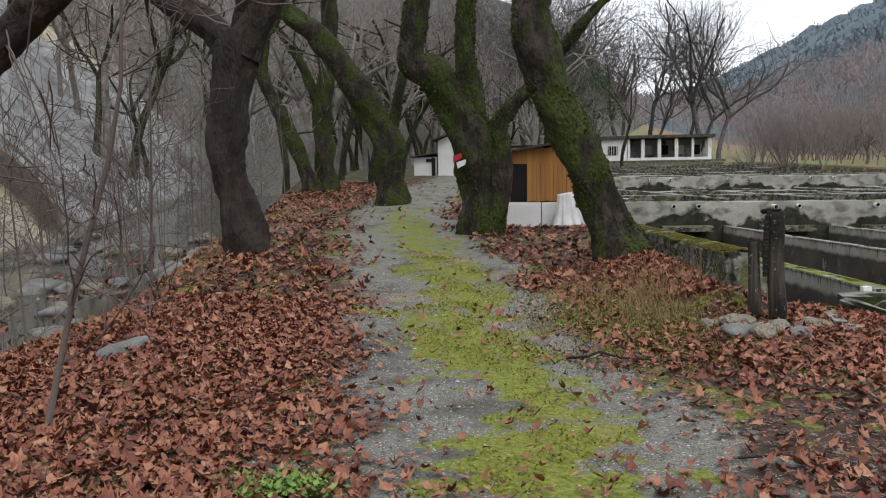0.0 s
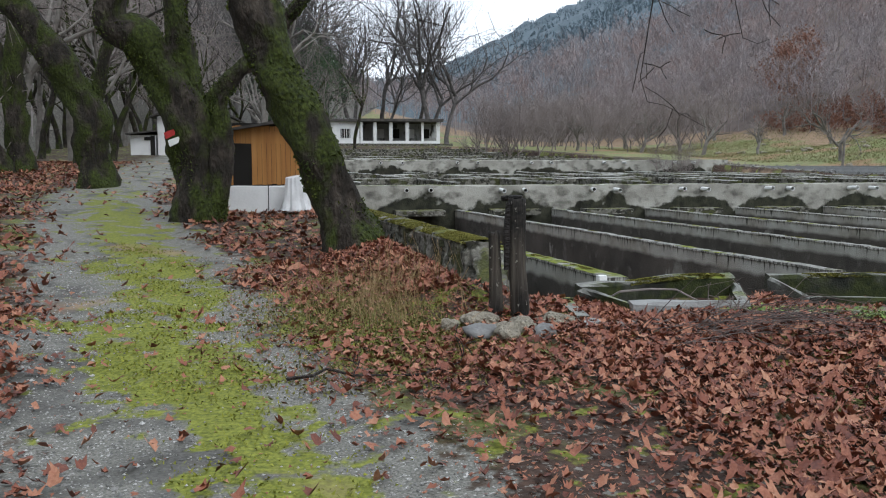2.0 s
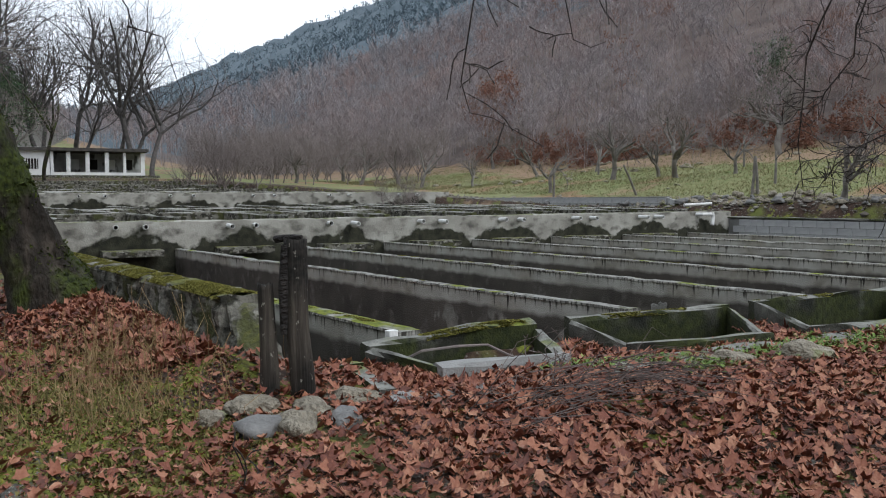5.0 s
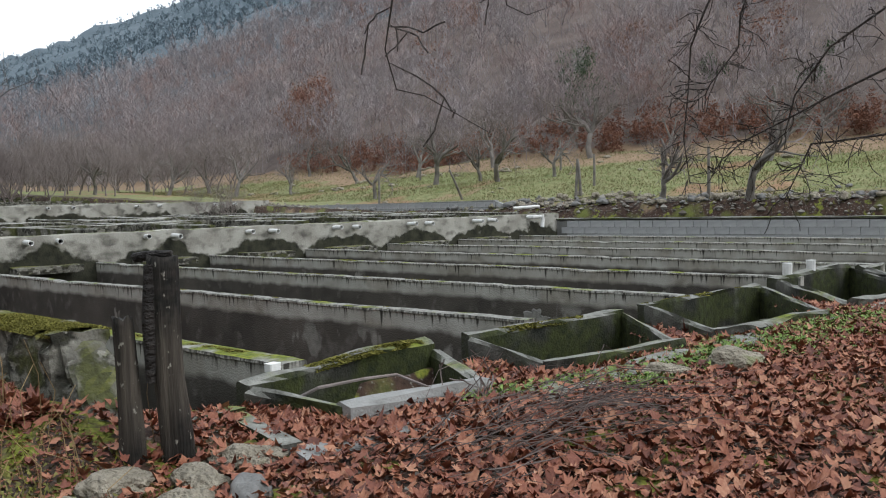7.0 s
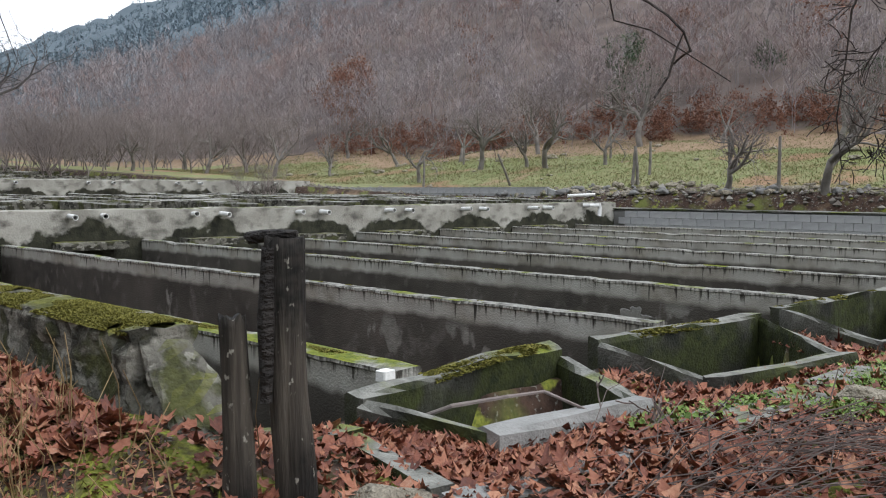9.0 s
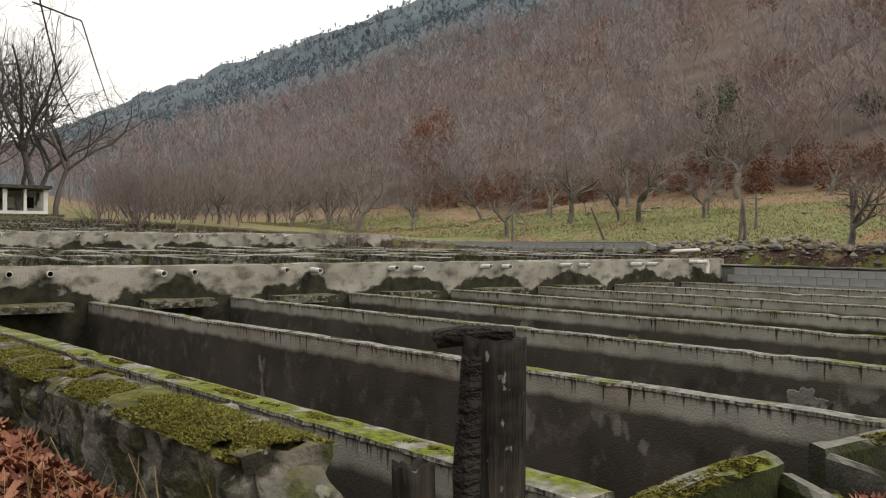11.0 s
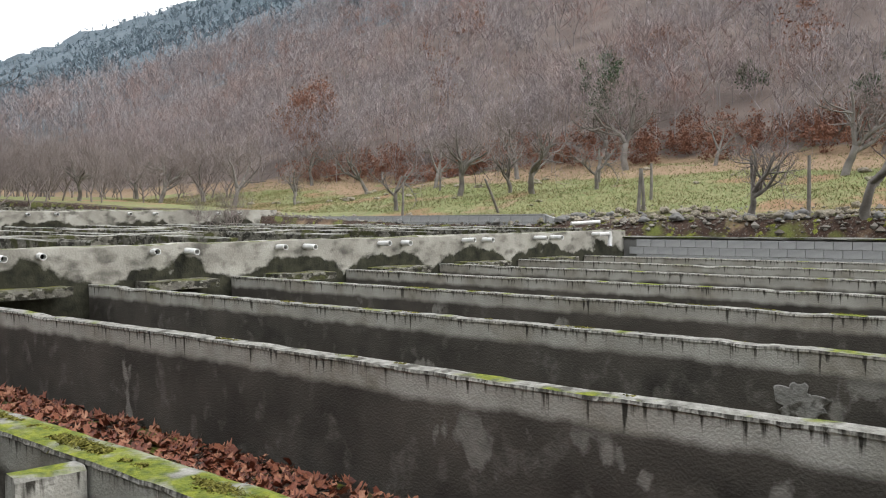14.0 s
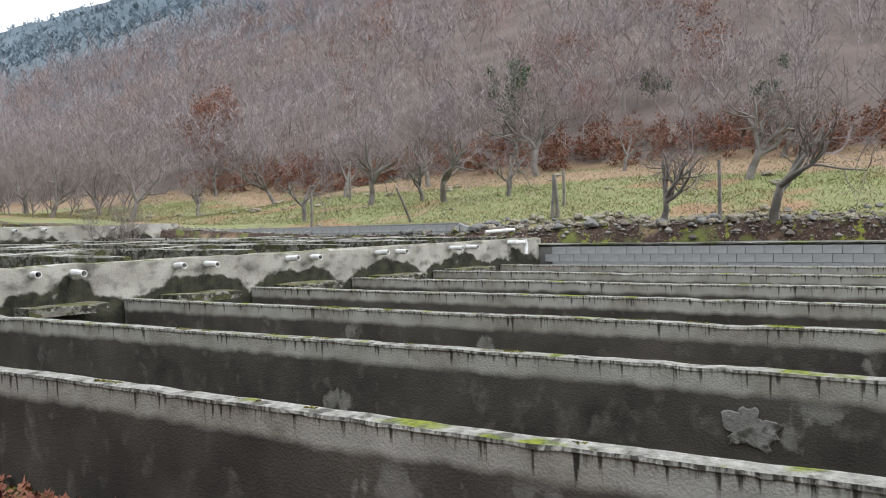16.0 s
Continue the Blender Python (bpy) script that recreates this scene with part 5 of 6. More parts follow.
e = empty("white_house", (-11.4, 34.0, 1.25), "white rendered outbuilding with a dark tin roof", "house")
g = Geo()
g.box((0.6, 1.2, 0.65), (1.15, 2.4, 1.3))
part("annex_wall", g, white_wall, e)
g = Geo()
k = [(-0.15, -0.3, 1.30), (1.2, -0.3, 1.45), (1.2, 2.5, 1.45), (-0.15, 2.5, 1.30)]
g.add(k + [(a, b, c + 0.06) for a, b, c in k], [(3, 2, 1, 0), (4, 5, 6, 7), (0, 1, 5, 4), (1, 2, 6, 5), (2, 3, 7, 6), (3, 0, 4, 7)])
part("annex_roof", g, roof_dark, e)
g = Geo()
g.box((0.80, -0.012, 1.12), (0.28, 0.05, 0.16))
part("window", g, void_shade, e)
# solid block painted with the shade of a gap
g = Geo()
g.box((1.05, 0.2, 0.65), (0.2, 0.5, 1.25))
part("doorway", g, void_shade, e, "block between the two parts, coloured as a shaded gap")
g = Geo()
g.add([(1.28, 0, -0.3), (4.6, 0, -0.3), (4.6, 5, -0.3), (1.28, 5, -0.3), (1.28, 0, 2.15), (2.9, 0, 2.75), (4.6, 0, 2.15), (1.28, 5, 2.15), (2.9, 5, 2.75), (4.6, 5, 2.15)],
      [(0, 1, 6, 5, 4), (3, 7, 8, 9, 2), (0, 4, 7, 3), (1, 2, 9, 6), (4, 5, 8, 7), (5, 6, 9, 8)])
part("wall", g, white_wall, e)
g = Geo()
k = [(1.0, -0.4, 2.10), (2.9, -0.4, 2.80), (4.9, -0.4, 2.10), (4.9, 5.3, 2.10), (2.9, 5.3, 2.80), (1.0, 5.3, 2.10)]
g.add(k + [(a, b, c + 0.07) for a, b, c in k], [(0, 1, 4, 5), (1, 2, 3, 4), (6, 11, 10, 7), (7, 10, 9, 8), (0, 6, 7, 1), (1, 7, 8, 2), (2, 8, 9, 3), (5, 4, 10, 11), (0, 5, 11, 6), (3, 9, 10, 4)])
part("roof", g, roof_dark, e)

e = empty("ruined_building", (-1.5, 80.0, 3.25), "long white abandoned building with a row of open bays", "building")
g = Geo()
g.box((1.5, 2.5, 1.15), (3.0, 5.0, 2.9))
part("wall", g, white_wall, e)
g = Geo()
g.box((7.4, 4.9, 1.15), (8.4, 0.3, 2.9))
part("back_wall", g, block_grey, e)
g = Geo()
g.box((1.55, -0.03, 1.05), (1.0, 0.08, 0.95))
w = part("window", g, void_shade, e, "dark barred window")
for i in range(4):
    g = Geo()
    g.box((1.18 + 0.25 * i, -0.09, 1.05), (0.05, 0.04, 0.95))
    part("bar", g, white_wall, w)
for i, x in enumerate((3.2, 4.6, 6.25, 7.95, 9.55, 11.2)):
    g = Geo()
    g.box((x, 0.1, 1.0), (0.36 if i in (1, 2, 3, 5) else 0.25, 0.36, 2.4))
    part("pillar", g, white_wall, e)
for i, x in enumerate((5.4, 7.1, 8.75, 10.4)):
    g = Geo()
    g.box((x, 4.7, 1.2), (0.9, 0.1, 1.0))
    part("window", g, void_shade if i % 2 else white_wall, e)
g = Geo()
g.box((7.3, 0.05, 0.12), (8.2, 0.3, 0.35))
part("sill", g, white_wall, e)
g = Geo()
g.box((5.4, 2.4, 2.42), (12.6, 5.8, 0.28))
part("roof", g, roof_dark, e, "flat dark sagging roof slab")
g = Geo()
g.box((5.4, -0.2, -0.45), (14.5, 1.2, 0.9))
part("terrace", g, mossy, e)

# ---- stones ----
rngs = random.Random(21)


def boulder(x, y, r, m, label, group="", z=None):
    g = lobes(rngs, r, rough=0.34)
    ob = thing("stone", g, m, label, "stone", group, smooth=True)
    ob.location = (x, y, (land_at(x, y) if z is None else z) + r[2] * 0.45)
    ob.rotation_euler = (0, 0, rngs.uniform(0, 6))


boulder(-1.16, -1.00, (0.14, 0.10, 0.08), stone, "pale rounded stone by the posts", "stones by the posts")
boulder(-1.20, -1.40, (0.155, 0.10, 0.07), grey_stone, "flat dark grey stone by the posts", "stones by the posts")
boulder(-1.02, -1.48, (0.12, 0.10, 0.09), stone, "lichened yellowish stone by the posts", "stones by the posts")
boulder(-1.42, -1.08, (0.09, 0.07, 0.06), stone, "small stone among leaves by the posts", "stones by the posts")
boulder(-0.70, -1.42, (0.13, 0.08, 0.06), grey_stone, "grey stone half under leaves", "stones by the posts")
boulder(-0.80, -1.12, (0.15, 0.10, 0.06), stone, "pale stone half under leaves", "stones by the posts")
boulder(-0.48, -0.95, (0.17, 0.10, 0.05), stone, "flat mossy stone by the kerb", "stones by the posts")
boulder(2.98, -1.62, (0.19, 0.15, 0.10), stone, "rounded stone on the leaf bank")
boulder(2.35, -1.45, (0.16, 0.13, 0.07), stone, "mossy stone on the leaf bank")
boulder(-6.35, -2.5, (0.40, 0.12, 0.07), grey_stone, "long flat stone on the stream bank")
for k in range(60):
    y = rngs.uniform(-5, 14)
    x = float(edge_left(y)) - rngs.uniform(0.5, 6.2)
    s = rngs.uniform(0.1, 0.38)
    boulder(x, y, (s, s * 0.75, s * 0.5), grey_stone if k % 3 else stone, "wet grey stone in the stream bed", "stream stones")
# dry stone rubble along the meadow's foot
for k in range(190):
    y = rngs.uniform(4, 20) if k % 4 else rngs.uniform(12, 30)
    x = 20.25 - 0.163 * y + abs(rngs.gauss(0, 0.8))
    s = rngs.uniform(0.05, 0.15)
    boulder(x, y, (s * rngs.uniform(0.8, 1.5), s * 0.8, s * rngs.uniform(0.5, 0.9)), stone if k % 3 else grey_stone, "rubble stone along the foot of the meadow", "meadow rubble")
for k in range(36):
    x, y = rngs.uniform(21, 31), rngs.uniform(8, 45)
    s = rngs.uniform(0.08, 0.28)
    boulder(x, y, (s, s * 0.8, s * 0.45), stone, "grey stone lying in the meadow grass", "meadow stones")
# small broken stone between the larger ones
rr_ = np.random.RandomState(14)
n = 1500
sy = rr_.uniform(2, 30, n)
sx = 20.1 - 0.163 * sy + np.abs(rr_.randn(n)) * 0.75
ss = rr_.uniform(0.02, 0.075, n) * (1 + (rr_.rand(n) < 0.08))
cor = np.array([(1, 0, 0.1), (0.3, 0.9, -0.1), (-0.9, 0.4, 0.1), (-0.4, -0.9, 0), (0.6, -0.7, 0.1), (0.1, 0.1, 0.75), (-0.2, 0.1, -0.6)])
P = cor[None] * (0.65 + 0.7 * rr_.rand(n, 7, 1)) * ss[:, None, None] + np.stack([sx, sy, land(sx, sy) + 0.01], -1)[:, None]
tri = [(a, (a + 1) % 5, 5) for a in range(5)] + [((a + 1) % 5, a, 6) for a in range(5)]
me = bpy.data.meshes.new("broken_stone")
me.from_pydata(P.reshape(-1, 3).tolist(), [], (np.array(tri)[None] + (np.arange(n) * 7)[:, None, None]).reshape(-1, 3).tolist())
me.materials.append(mat("broken_stone", ((0.05, 0.042, 0.034), (0.12, 0.105, 0.09), (0.21, 0.195, 0.17), (0.32, 0.305, 0.28)), 9, 4, 0.9, 0.3, 30, island=True))
tagged(new("broken_stone", me), "small broken stone strewn along the meadow's foot", "rubble", kind="stuff")
# fence stakes on the meadow
for x, y, h, lean in ((19.6, 14.0, 1.3, 6), (19.75, 13.9, 1.25, -5), (22.3, 15.4, 1.2, 2), (19.4, 8.8, 1.5, 1), (19.9, 20.1, 1.35, -28), (18.3, 23.5, 1.3, 2), (19.1, 10.1, 1.6, -4), (24.6, 28.5, 1.3, 2), (26.8, 21.0, 1.4, 0)):
    g = Geo()
    g.tube([(0, 0, -0.2), (0.01, 0, h * 0.5), (0, 0.01, h)], [0.055, 0.05, 0.042], 8, 0.3)
    ob = thing("fence_stake", g, grey_bark, "leaning bare wooden stake at the meadow's edge" if abs(lean) > 9 else "bare wooden stake on the meadow", "stake", "meadow stakes")
    ob.location, ob.rotation_euler = (x, y, land_at(x, y)), (0, radians(lean), 0)
# white tube lying behind the elbow
g = Geo()
g.tube([(17.0, 14.4, 0.80), (17.9, 14.1, 0.84)], [0.05, 0.05], 10)
thing("loose_tube", g, pvc, "loose white plastic tube lying on the rubble", "pipe")
# repaired patch on a divider, white block on the sump rim, pipe stubs
g = Geo()
n = 60
for r0, yy in ((1.0, -0.012), (0.93, -0.02)):
    for s in range(n):
        t = 2 * math.pi * s / n
        k = 0.9 * r0 * (1 + 0.16 * math.sin(2 * t + 2.4) + 0.10 * math.sin(5 * t) + 0.5 * noise.noise(Vector((math.cos(t) * 2.2, math.sin(t) * 2.2, 3))) + 0.2 * noise.noise(Vector((math.cos(t) * 7, math.sin(t) * 7, 5))))
        g.v.append((math.cos(t) * 0.20 * k, yy, math.sin(t) * 0.17 * k))
g.f = [(s, (s + 1) % n, n + (s + 1) % n, n + s) for s in range(n)] + [tuple(range(n, 2 * n))]
mortar = mat("fresh_mortar", ((0.11, 0.108, 0.098), (0.21, 0.207, 0.19), (0.34, 0.335, 0.315)), 9, 9, 0.9, 0.8, 30)
layer(mortar, ((0.05, 0.047, 0.04), (0.12, 0.115, 0.10)), noise_fac(7, 0.52, 0.60, detail=9), 20)
ob = thing("mortar_patch", g, mortar, "pale mortar patch on the tank divider", "patch")
ob.location, ob.rotation_euler = (race_x(2, 2.25) - 0.074, 2.25, -0.40), (0, 0, radians(-90 + 9.3))
g = Geo()
g.box((0, 0, 0.028), (0.09, 0.075, 0.056), 0.2, 0.008)
ob = thing("white_block", g, white_paint, "small white block on the sump's corner", "block")
ob.location = (0.30, 0.17, 0.0)
for x, y in ((7.75, 0.45), (8.35, 0.44)):
    g = Geo()
    g.tube([(0, 0, 0), (0, 0, 0.15)], [0.06, 0.062], 12)
    ob = thing("pipe_stub", g, pvc, "upright grey-white pipe stub on the sump wall", "pipe", "pipe stubs")
    ob.location = (x, y, 0.05)


# ---- sticks and brush ----
def stick(pts, rad, label, m=bark_dark, n=0, seed=0, name="fallen_branch"):
    e = empty(name, pts[0], label, "branch", "fallen branches")
    o = Vector(pts[0])
    rng = random.Random(seed)
    g = Geo()
    v = [Vector(p) - o for p in pts]
    g.tube(v, [rad * (1 - 0.5 * i / (len(v) - 1)) for i in range(len(v))], 6, 0.3)
    part("stem", g, m, e)
    if n:
        f = Geo()
        for k in range(n):
            j = rng.randint(len(v) // 2, len(v) - 1)
            grow(f, f, rng, v[j], Vector((rng.uniform(-0.4, 1), rng.uniform(-0.6, 0.4), rng.uniform(0, 0.5))), rng.uniform(0.12, 0.26), rad * 0.3, 2, 0.4, 0.0, (1, 2), near=True)
        tagged(part("twig_spray", f, m, e), kind="stuff")


stick([(-2.66, -2.44, -0.20), (-2.5, -2.42, -0.19), (-2.41, -2.33, -0.17), (-2.24, -2.45, -0.19), (-1.83, -2.5, -0.19), (-1.5, -2.2, -0.19)], 0.014, "thin dark stick lying on the mossy track", n=2, seed=4)
stick([(-1.75, -4.6, -0.24), (-1.5, -4.55, -0.23), (-1.35, -4.75, -0.23)], 0.008, "thin dark stick on the gravel")
stick([(-0.19, 0.02, -0.19), (0.0, -0.06, -0.16), (0.22, -0.23, -0.11), (0.27, -0.44, -0.01), (0.5, -0.59, 0.03), (0.74, -0.6, 0.02), (0.95, -0.8, -0.10), (1.1, -1.0, -0.17)], 0.014, "pale forked branch lying across the sump", twig, 7, 12)
g = Geo()
rb = random.Random(31)
for k in range(150):
    x, y = 0.9 + rb.gauss(0, 0.42), -1.75 + rb.gauss(0, 0.2)
    d = Vector((rb.gauss(0.8, 0.5), rb.gauss(-0.4, 0.45), rb.gauss(0.04, 0.16))).normalized()
    L = rb.uniform(0.25, 0.8)
    p = Vector((x, y, land_at(x, y) + 0.04 + abs(rb.gauss(0, 0.09)) * math.exp(-((x - 1.0) ** 2 * 2))))
    q = p + d * L * 0.5 + Vector((rb.gauss(0, 0.03), rb.gauss(0, 0.03), rb.uniform(0.0, 0.10)))
    r = rb.uniform(0.0015, 0.0045)
    g.tube([p, q, p + d * L], [r, r * 0.8, r * 0.4], 4, cap=False)
thing("brush_pile", g, brush_bark, "heap of thin dark cut twigs on the leaves", "brush pile", kind="stuff")
# dry stalks in the grass by the posts
g = Geo()
for k in range(150):
    x, y = -1.75 + rb.gauss(0, 0.45), -0.2 + rb.gauss(0, 0.6)
    if x > -1.15 and y > -0.4:
        continue
    h = rb.uniform(0.12, 0.48)
    z = land_at(x, y)
    g.tube([(x, y, z - 0.02), (x + rb.gauss(0, 0.02), y + rb.gauss(0, 0.02), z + h * 0.6), (x + rb.gauss(0, 0.05), y + rb.gauss(0, 0.05), z + h)], [0.003, 0.0025, 0.002], 3, cap=False)
thing("dry_stalks", g, dry_mat, "thin dry weed stalks standing in the grass", "weeds", kind="stuff")


# ---- moss cushions on the walls ----
def moss_strip(line, width, n, seed, label, thr=0.0, size=0.016):
    """Tufts along a wall top; line: points x, y, z."""
    rng = random.Random(seed)
    g = Geo()
    pts = [Vector(p) for p in line]
    for k in range(n):
        j = rng.randrange(len(pts) - 1)
        d = pts[j + 1] - pts[j]
        s = Vector((d.y, -d.x, 0)).normalized()
        u = rng.uniform(-1, 1)
        p = pts[j] + d * rng.random() + s * (u * width / 2)
        p.z += -0.035 * u * u
        if noise.noise(p * 2.6 + Vector((seed, 0, 0))) + 0.4 * noise.noise(p * 9) < thr:
            continue
        t = Vector((rng.gauss(0, 1), rng.gauss(0, 1), 0)) * size
        g.add([tuple(p - t), tuple(p + t), tuple(p + Vector((rng.gauss(0, 0.012), rng.gauss(0, 0.012), rng.uniform(0.004, 0.015))))], [(0, 1, 2)])
    thing("moss_cushions", g, moss_bright, label, "moss", kind="stuff")


moss_strip([(-0.87, 0.28, 0.415), (-1.2, 2.5, 0.415), (-1.75, 6.2, 0.415)], 0.38, 110000, 1, "thick yellow-green moss along the retaining wall", -0.2, 0.007)
moss_strip([(race_x(0, 0.3), 0.3, 0.03), (race_x(0, 3), 3.0, 0.03), (race_x(0, 6), 6.0, 0.03)], 0.20, 26000, 2, "patches of moss along a tank divider", 0.06, 0.009)
moss_strip([(race_x(1, 1.5), 1.5, 0.028), (race_x(1, 6), 6.0, 0.028)], 0.13, 6000, 3, "patches of moss along a tank divider", 0.22, 0.012)
moss_strip([(race_x(2, 1.0), 1.0, 0.024), (race_x(2, 9), 9.0, 0.024)], 0.13, 4000, 4, "patches of moss along a tank divider", 0.30, 0.012)
moss_strip([(race_x(3, 1.5), 1.5, 0.02), (race_x(3, 10), 10.0, 0.02)], 0.13, 6000, 9, "patches of moss along a tank divider", 0.12, 0.014)
moss_strip([(0.55, 0.13, 0.0), (1.0, 0.19, 0.035), (1.4, 0.24, 0.04), (1.7, 0.28, 0.02)], 0.16, 5000, 5, "bright moss on the sump's back rim", -0.3)
moss_strip([(2.5, 0.25, 0.015), (4.0, 0.20, 0.015)], 0.13, 2500, 6, "moss on the sump's back rim", 0.1)
moss_strip([(4.6, 0.32, 0.015), (6.7, 0.33, 0.015)], 0.13, 3000, 7, "moss on the sump's back rim", 0.05)

# ---- gravel and dry grass ----
rp = np.random.RandomState(55)
px_, py_ = rp.uniform(-5.5, -0.5, 90000), rp.uniform(-9, 3, 90000)
zg = zones(px_, py_)
keep = rp.rand(90000) < zg[0] * (1 - 0.9 * zg[1]) * 0.45
px_, py_ = px_[keep][:9000], py_[keep][:9000]
n = len(px_)
ps = rp.uniform(0.003, 0.010, n) * (1 + (rp.rand(n) < 0.05) * 1.2)
cor = np.array([(1, 0, 0), (0, 1, 0), (-1, 0, 0), (0, -1, 0), (0, 0, 0.7), (0, 0, -0.7)])
P = (cor[None] * (0.7 + 0.6 * rp.rand(n, 6, 1))) * ps[:, None, None] + np.stack([px_, py_, land(px_, py_) + 0.002], -1)[:, None]
F = (np.array([(0, 1, 4), (1, 2, 4), (2, 3, 4), (3, 0, 4), (1, 0, 5), (2, 1, 5), (3, 2, 5), (0, 3, 5)])[None] + (np.arange(n) * 6)[:, None, None]).reshape(-1, 3)
me = bpy.data.meshes.new("track_gravel")
me.from_pydata(P.reshape(-1, 3).tolist(), [], F.tolist())
me.materials.append(pebble_mat)
tagged(new("track_gravel", me), "loose grey gravel on the track", "gravel", kind="stuff")
g = Geo()
rd = random.Random(66)
for k in range(5200):
    if k % 3:
        y = rd.uniform(-3, 13)
        x = float(edge_left(y)) + rd.gauss(0.05, 0.16)
    else:
        x, y = -1.75 + rd.gauss(0, 0.4), 0.1 + rd.gauss(0, 0.7)
        if x + 0.149 * y > -1.15:
            continue
    if noise.noise(Vector((x * 1.3, y * 1.3, 4))) < -0.05:
        continue
    z, h, a = land_at(x, y) if k % 2 else land_at(x, y), rd.uniform(0.05, 0.2), rd.uniform(0, 6.28)
    d = Vector((math.cos(a), math.sin(a), 0))
    p = Vector((x, y, z - 0.01))
    g.add([tuple(p - d * 0.004), tuple(p + d * 0.004), tuple(p + Vector((rd.gauss(0, 0.06), rd.gauss(0, 0.06), h)))], [(0, 1, 2)])
thing("dry_grass", g, dry_mat, "straw-coloured dry grass along the bank and by the wall", "grass", kind="stuff")

# ---- fallen leaves ----
def leaf_field(n, pick, size, seed, name, label, material, lift=0.012):
    """Many curled lobed leaves lying on the ground."""
    rng = np.random.RandomState(seed)
    x, y = pick(rng, n)
    n = len(x)
    z = land(x, y) + lift + rng.rand(n) ** 2 * 0.035
    ang = np.array([0, 23, 46, 70, 98, 180, 262, 290, 314, 337]) * np.pi / 180
    rad = np.array([1.0, 0.64, 0.94, 0.60, 0.78, 0.45, 0.78, 0.60, 0.94, 0.64])
    s = size * (0.55 + 0.75 * rng.rand(n))
    curl = rng.uniform(-0.45, 1.25, n)
    fold = rng.uniform(-0.3, 1.3, n)
    yaw, tilt, tdir = rng.rand(n) * 6.283, np.abs(rng.randn(n)) * 0.5, rng.rand(n) * 6.283
    lx = np.concatenate([[0], np.cos(ang) * rad])[None] * s[:, None] * (1 + 0.2 * rng.randn(n, 11))
    ly = np.concatenate([[0], np.sin(ang) * rad])[None] * s[:, None] * (1 + 0.2 * rng.randn(n, 11))
    r2 = (lx ** 2 + ly ** 2) / s[:, None]
    lz = curl[:, None] * r2 * 0.6 + fold[:, None] * np.abs(ly) * 0.55 + 0.10 * s[:, None] * rng.randn(n, 11)
    lz = lz + np.sin(tilt)[:, None] * (lx * np.cos(tdir)[:, None] + ly * np.sin(tdir)[:, None])
    c, sn = np.cos(yaw)[:, None], np.sin(yaw)[:, None]
    low = np.minimum(lz.min(axis=1), 0) * 0.75
    P = np.stack([x[:, None] + lx * c - ly * sn, y[:, None] + lx * sn + ly * c, z[:, None] + lz - low[:, None]], -1).reshape(-1, 3)
    k = np.arange(n)[:, None] * 11
    F = np.concatenate([np.stack([k[:, 0], k[:, 0] + 1 + i, k[:, 0] + 1 + (i + 1) % 10], -1) for i in range(10)])
    me = bpy.data.meshes.new(name)
    me.vertices.add(len(P))
    me.vertices.foreach_set("co", P.reshape(-1).astype(np.float32))
    me.loops.add(len(F) * 3)
    me.polygons.add(len(F))
    me.loops.foreach_set("vertex_index", F.reshape(-1).astype(np.int32))
    me.polygons.foreach_set("loop_start", np.arange(0, len(F) * 3, 3, dtype=np.int32))
    me.polygons.foreach_set("loop_total", np.full(len(F), 3, dtype=np.int32))
    me.polygons.foreach_set("use_smooth", np.ones(len(F), dtype=bool))
    me.materials.append(material)
    me.update()
    me.validate()
    return tagged(new(name, me), label, "leaves", kind="stuff")


def litter(x0, x1, y0, y1, power=1.0):
    def pick(rng, n):
        x, y = rng.uniform(x0, x1, n * 3), rng.uniform(y0, y1, n * 3)
        gr, mo, lf, md, wd, sc, bd, _, _ = zones(x, y)
        basin = (x + 0.149 * y > -1.12) & (y > -0.05) & (x > -2.8)
        drain = (y > -1.0) & (x + 0.12 * y > -0.3)
        patch = 0.55 + 0.6 * waves(x, y, 0.8, 21)
        west = np.where(x < path_mid(y) - 0.8, 1.0, np.clip(patch, 0.12, 1))
        west = np.where((x > -0.6) | (y > 2.0), np.clip(patch + 0.5, 0.3, 1), west)
        bank = np.where((x > -0.3) & (y < -1.15), np.clip(patch + 0.65, 0.5, 1), 0)
        w = np.where(basin & ~drain, 0, np.maximum(lf * west, bank) + 0.035 + 0.3 * bd)
        w = np.where(basin | (drain & (y > -0.02)), 0, w)
        w = w * (1 - 0.85 * np.exp(-((x + 1.85) / 0.8) ** 2 - ((y + 0.5) / 1.4) ** 2))
        keep = rng.rand(n * 3) < w ** power
        return x[keep][:n], y[keep][:n]
    return pick


leaf_field(72000, litter(-7.6, 7.5, -8.2, 0.0), 0.038, 1, "fallen_leaves", "thick carpet of russet fallen plane leaves", leaf_mat)
leaf_field(14000, litter(-8.6, 9.5, -11.5, 5.0), 0.042, 2, "fallen_leaves", "russet fallen leaves scattered over the ground", leaf_mat)
leaf_field(10000, litter(-13, -1.2, 0.0, 26.0), 0.06, 3, "fallen_leaves", "russet fallen leaves under the old trees", leaf_mat)


